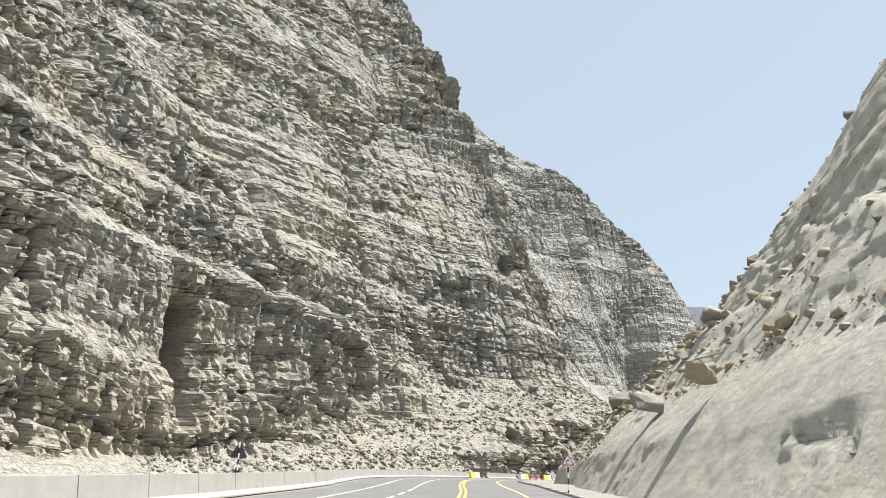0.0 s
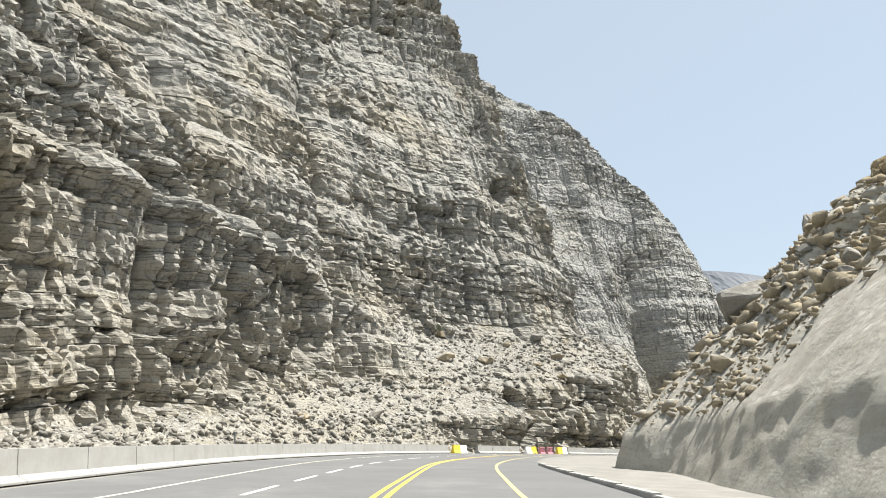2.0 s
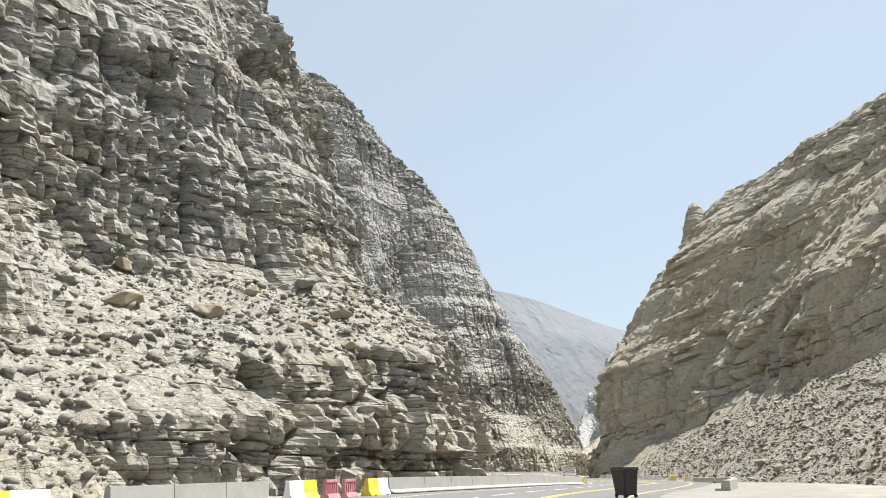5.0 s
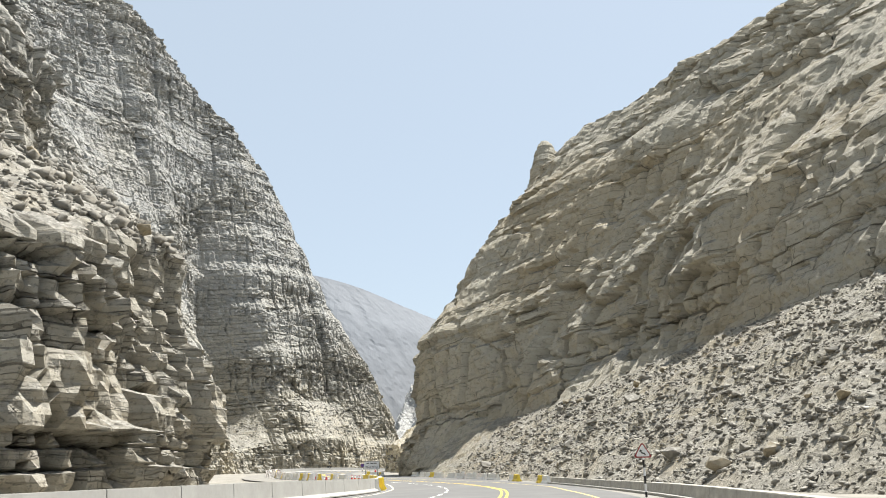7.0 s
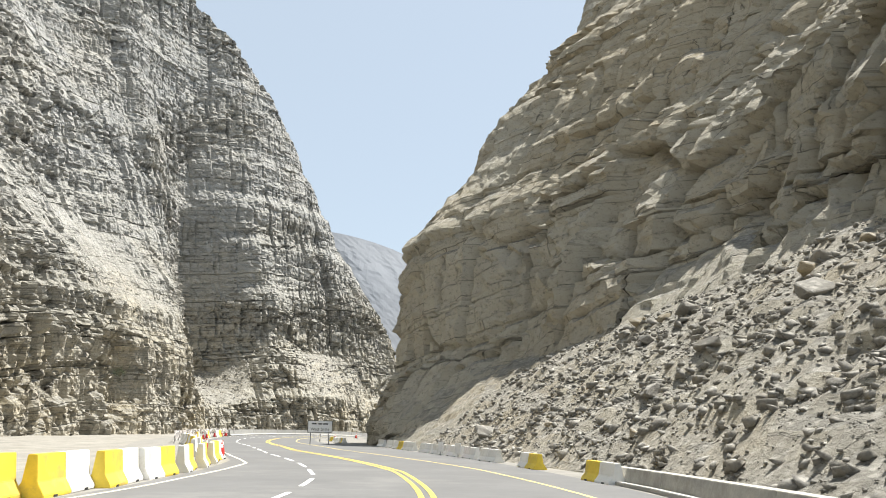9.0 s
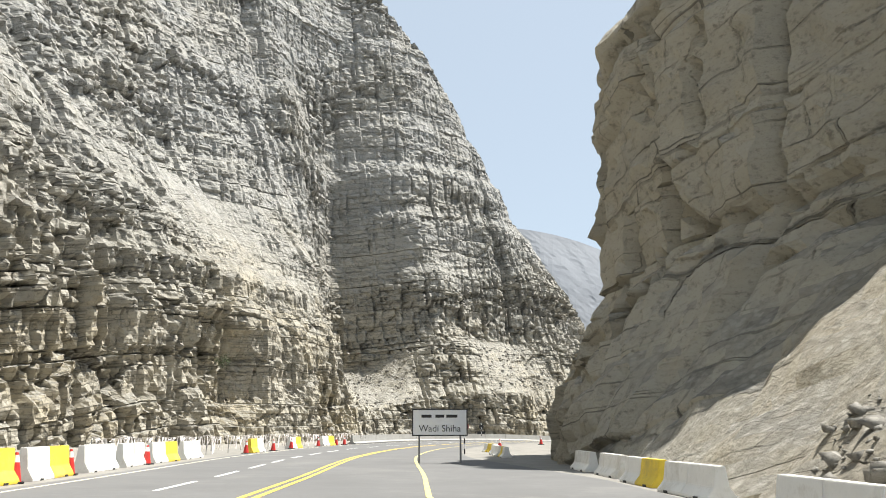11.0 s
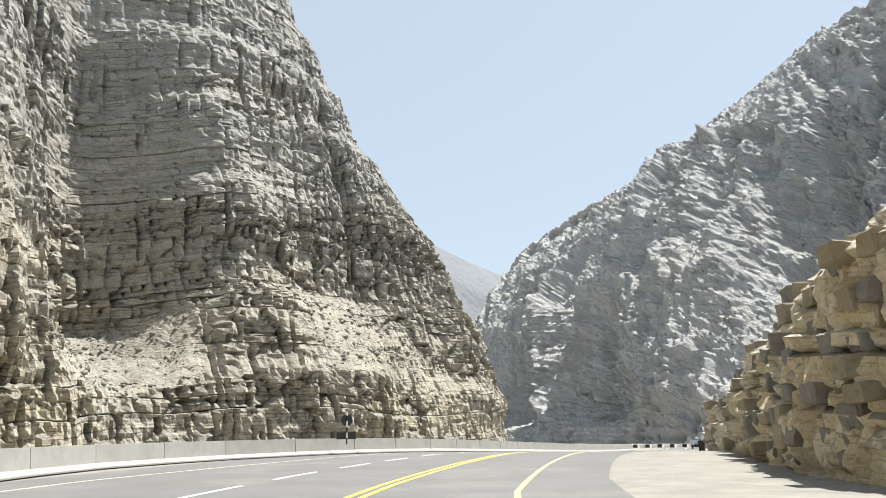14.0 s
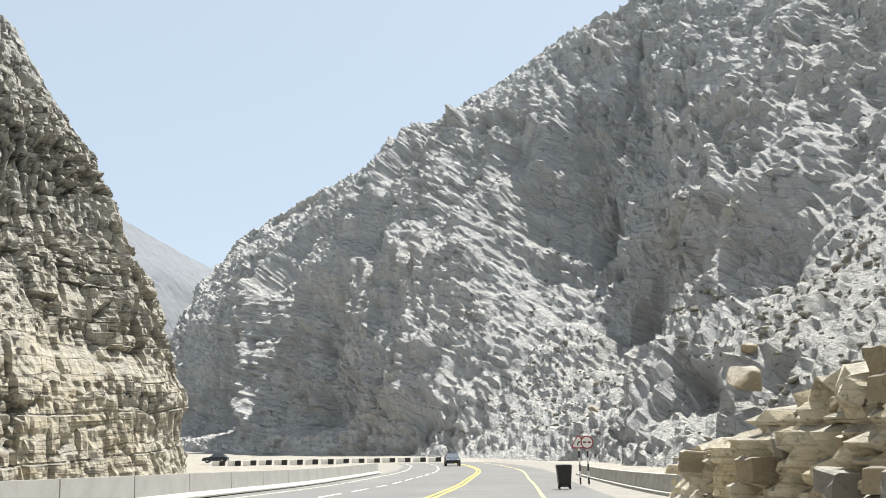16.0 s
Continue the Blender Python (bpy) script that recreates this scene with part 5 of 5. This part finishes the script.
def stacked_blocks(name, ulo, uhi, zlo, zhi, wide, high, seed):
    """Joint-bounded blocks standing proud of a rock face, course on course."""
    pts, steep, inward = SURFACE[name]
    r = np.random.RandomState(seed)
    n_v, n_u = steep.shape
    run = np.cumsum(np.hypot(*np.diff(pts[n_v // 8, :, :2], axis=0).T))
    for z in np.arange(zlo, zhi, high):
        u = run[int(ulo * n_u)] + r.uniform(0, wide)
        while u < run[min(int(uhi * n_u), n_u - 2)]:
            w = wide * r.uniform(0.5, 1.9)
            j = min(int(np.searchsorted(run, u + w / 2)), n_u - 1)
            col = pts[:, j]
            i = int(np.argmin(np.abs(col[:n_v // 2, 2] - z)))
            u += w * 1.02
            if abs(col[i, 2] - z) > 0.4 or r.rand() < 0.7:
                continue
            h = high * r.uniform(0.8, 1.25)
            turn = -math.degrees(math.atan2(inward[j, 0], inward[j, 1]))
            push = inward[j] * (0.30 + r.uniform(-0.15, 0.25))
            ob = new("block", SQUARED[r.randint(10)])
            ob.matrix_world = pose(col[i, 0] + push[0], col[i, 1] + push[1], z + r.uniform(-0.06, 0.06), r.uniform(-5, 5), r.uniform(-5, 5), turn + r.uniform(-9, 9)) @ Matrix.Diagonal((w * 0.52, 0.5, h * 0.52, 1))
            ob.parent = FACE[name]


stacked_blocks("cliff_5", 0.36, 0.95, 0.15, 5.0, 0.46, 0.5, 9)


def rubble(name, where, label, mat, seed):
    """Countless small stones as one mesh: (face, count, zlo, zhi, smallest, largest, range along it)."""
    base = []
    for k in range(6):
        r = random.Random(seed + k)
        bm = bmesh.new()
        for _ in range(9):
            v = Vector([r.uniform(-1, 1) for _ in range(3)])
            bm.verts.new(v / max(abs(c) for c in v) * r.uniform(0.7, 1.0))
        got = bmesh.ops.convex_hull(bm, input=bm.verts[:])
        bmesh.ops.delete(bm, geom=[v for v in got["geom_interior"] if isinstance(v, bmesh.types.BMVert)], context="VERTS")
        bmesh.ops.triangulate(bm, faces=bm.faces[:])
        bm.verts.index_update()
        co = np.array([v.co[:] for v in bm.verts]) * np.array([[r.uniform(0.8, 1.3), r.uniform(0.7, 1.1), r.uniform(0.5, 0.85)]])
        base.append((co, np.array([[v.index for v in f.verts] for f in bm.faces])))
        bm.free()
    verts, faces, total = [], [], 0
    for face, count, zlo, zhi, smin, smax, ulo, uhi in where:
        places, r = spots(face, count, zlo, zhi, ulo=ulo, uhi=uhi, seed=seed + 7)
        for p in places:
            co, fa = base[r.randint(6)]
            size = smin * (smax / smin) ** (r.rand() ** 2.4)
            a = r.uniform(0, 6.28)
            rot = np.array([[math.cos(a), -math.sin(a), 0], [math.sin(a), math.cos(a), 0], [0.3 * r.uniform(-1, 1), 0.3 * r.uniform(-1, 1), 1]])
            verts.append(co @ rot.T * size + p + np.array((0, 0, 0.1 * size)))
            faces.append(fa + total)
            total += len(co)
    v, f = np.concatenate(verts), np.concatenate(faces)
    me = bpy.data.meshes.new(name)
    me.vertices.add(len(v))
    me.vertices.foreach_set("co", v.astype(np.float32).ravel())
    me.loops.add(f.size)
    me.loops.foreach_set("vertex_index", f.astype(np.int32).ravel())
    me.polygons.add(len(f))
    me.polygons.foreach_set("loop_start", np.arange(0, f.size, 3, dtype=np.int32))
    me.update(calc_edges=True)
    me.materials.append(mat)
    return tagged(new(name, me), label, "rubble", kind="stuff")


rubble("scree", [("cliff_3", 30000, 0.0, 15, 0.04, 0.3, 0.3, 0.95)], "loose grey limestone scree below the cliff", BOULDER_GREY, 11)
rubble("rubble", [("cliff_4", 5000, 0.2, 22, 0.05, 0.42, 0.14, 0.36), ("cliff_4", 9000, 6.5, 34, 0.05, 0.6, 0.1, 0.9), ("cliff_5", 4000, 0.0, 12, 0.03, 0.25, 0.0, 1.0)], "broken stones on the road bank", BOULDER_TAN, 12)
rubble("rubble", [("cliff_1", 8000, 0.5, 26, 0.08, 0.6, 0.2, 0.9), ("cliff_2", 1500, 0.5, 20, 0.1, 0.6, 0.0, 1.0), ("mountain_1", 2500, 0, 60, 0.2, 0.8, 0.3, 1.0)], "broken stones on the cliff ledges", BOULDER_GREY, 13)


# ---- rock knobs and single large blocks ----
def rock_knob(at, low, high, height, power, mat, label, seed):
    """A free-standing knob of bedded rock: its radius at the foot and near the top, and its height."""
    q = np.linspace(0, 2 * math.pi, 72)[None, :]
    v = np.linspace(0, 1, 48)[:, None]
    rad = (low + (high - low) * v) * np.sqrt(np.clip(1 - v ** power, 0, 1))
    px, py, pz = rad * np.cos(q), rad * np.sin(q), height * (v - 0.4) + 0 * q
    k = 1.6 / low
    wob = 1 + 0.22 * fbm(px * 0.4 * k + seed, py * 0.4 * k, pz * 0.3 * k, 4) + 0.16 * (beds(q * low * 0.6 + 0 * v, pz, height / 11, seed, 0.16, 1.5) - 0.4)
    wob[:, -1] = wob[:, 0]
    lay = np.stack([q * low + 0 * v, pz, 0 * pz], -1)
    ob = mesh_grid("rock_pinnacle", np.stack([px * wob, py * wob, pz], -1), mat, flat=True, strata=lay)
    ob.location = at
    return tagged(ob, label, "rock")


rock_knob((38.5, 270, 50.5), 4.7, 2.6, 15, 5, ROCK_R, "blunt brown rock pinnacle on the cliff ridge", 7)


def large_block(at, size, turn, mesh_data, label):
    ob = new("boulder", mesh_data)
    ob.matrix_world = pose(*at, *turn) @ Matrix.Diagonal((*size, 1))
    tagged(ob, label, "boulder")


large_block((86.5, 380.5, 6.2), (2.9, 2.2, 1.9), (0, -12, 30), STONES[3], "huge tan boulder resting on the mountain scree")
large_block((-8.5, 78.2, 5.1), (1.0, 0.9, 0.65), (8, 12, 60), STONES[6], "tan block embedded in the sandy bank")
large_block((-6.0, 72.0, 5.7), (1.0, 0.7, 0.45), (10, 24, 80), STONES[7], "pale slab leaning out of the sandy bank")
large_block((-2.8, 52.0, 6.0), (1.2, 1.0, 0.9), (15, 5, 20), STONES[4], "grey block embedded in the sandy bank")
large_block((0.5, 41.0, 6.4), (1.0, 0.9, 0.8), (5, 20, 70), STONES[9], "tan block embedded in the sandy bank")


# ---- shrubs ----
LEAF = plain("dusty_green_leaf", (0.075, 0.10, 0.04), 0.7, 0.35, 6.0)
TWIG = plain("grey_brown_twig", (0.16, 0.13, 0.10), 0.9, 0.2, 6.0)


def shrub(x, y, z, size, seed, label="dusty green shrub rooted in a rock ledge"):
    r = random.Random(seed)
    ob = thing("shrub", pose(x, y, z), label, "shrub", "shrubs on the rock")
    bm, lf = bmesh.new(), bmesh.new()
    for k in range(9):
        a, e = r.uniform(0, 6.28), r.uniform(0.4, 1.3)
        d = Vector((math.cos(a) * math.cos(e), math.sin(a) * math.cos(e), math.sin(e)))
        L = size * r.uniform(0.5, 1.0)
        bmesh.ops.create_cone(bm, segments=5, radius1=0.03 * size, radius2=0.008 * size, depth=L,
                              matrix=Matrix.Translation(d * L / 2) @ d.to_track_quat("Z", "Y").to_matrix().to_4x4())
        for _ in range(70):
            c = d * L * r.uniform(0.35, 1.1) + Vector([r.gauss(0, 0.16 * size) for _ in range(3)])
            m = Euler((r.uniform(0, 6), r.uniform(0, 6), r.uniform(0, 6))).to_matrix()
            s = size * r.uniform(0.03, 0.07)
            vs = [lf.verts.new(c + m @ Vector(q)) for q in ((-s, 0, 0), (0, s * 0.5, 0), (s, 0, 0), (0, -s * 0.5, 0))]
            lf.faces.new(vs)
    part("stems", bm, TWIG, ob)
    tagged(part("leaves", lf, LEAF, ob, "small dusty leaves"), kind="stuff")


for k, (x, y, z, size) in enumerate(((-83.5, 123.5, 46.8, 2.0), (-36.6, 171.5, 4.4, 2.6), (-35.4, 172.5, 2.6, 2.2), (-57, 205, 72, 2.6), (-52.5, 176, 22, 1.5), (-26.5, 322, 9, 1.4))):
    shrub(x, y, z, size, 40 + k)
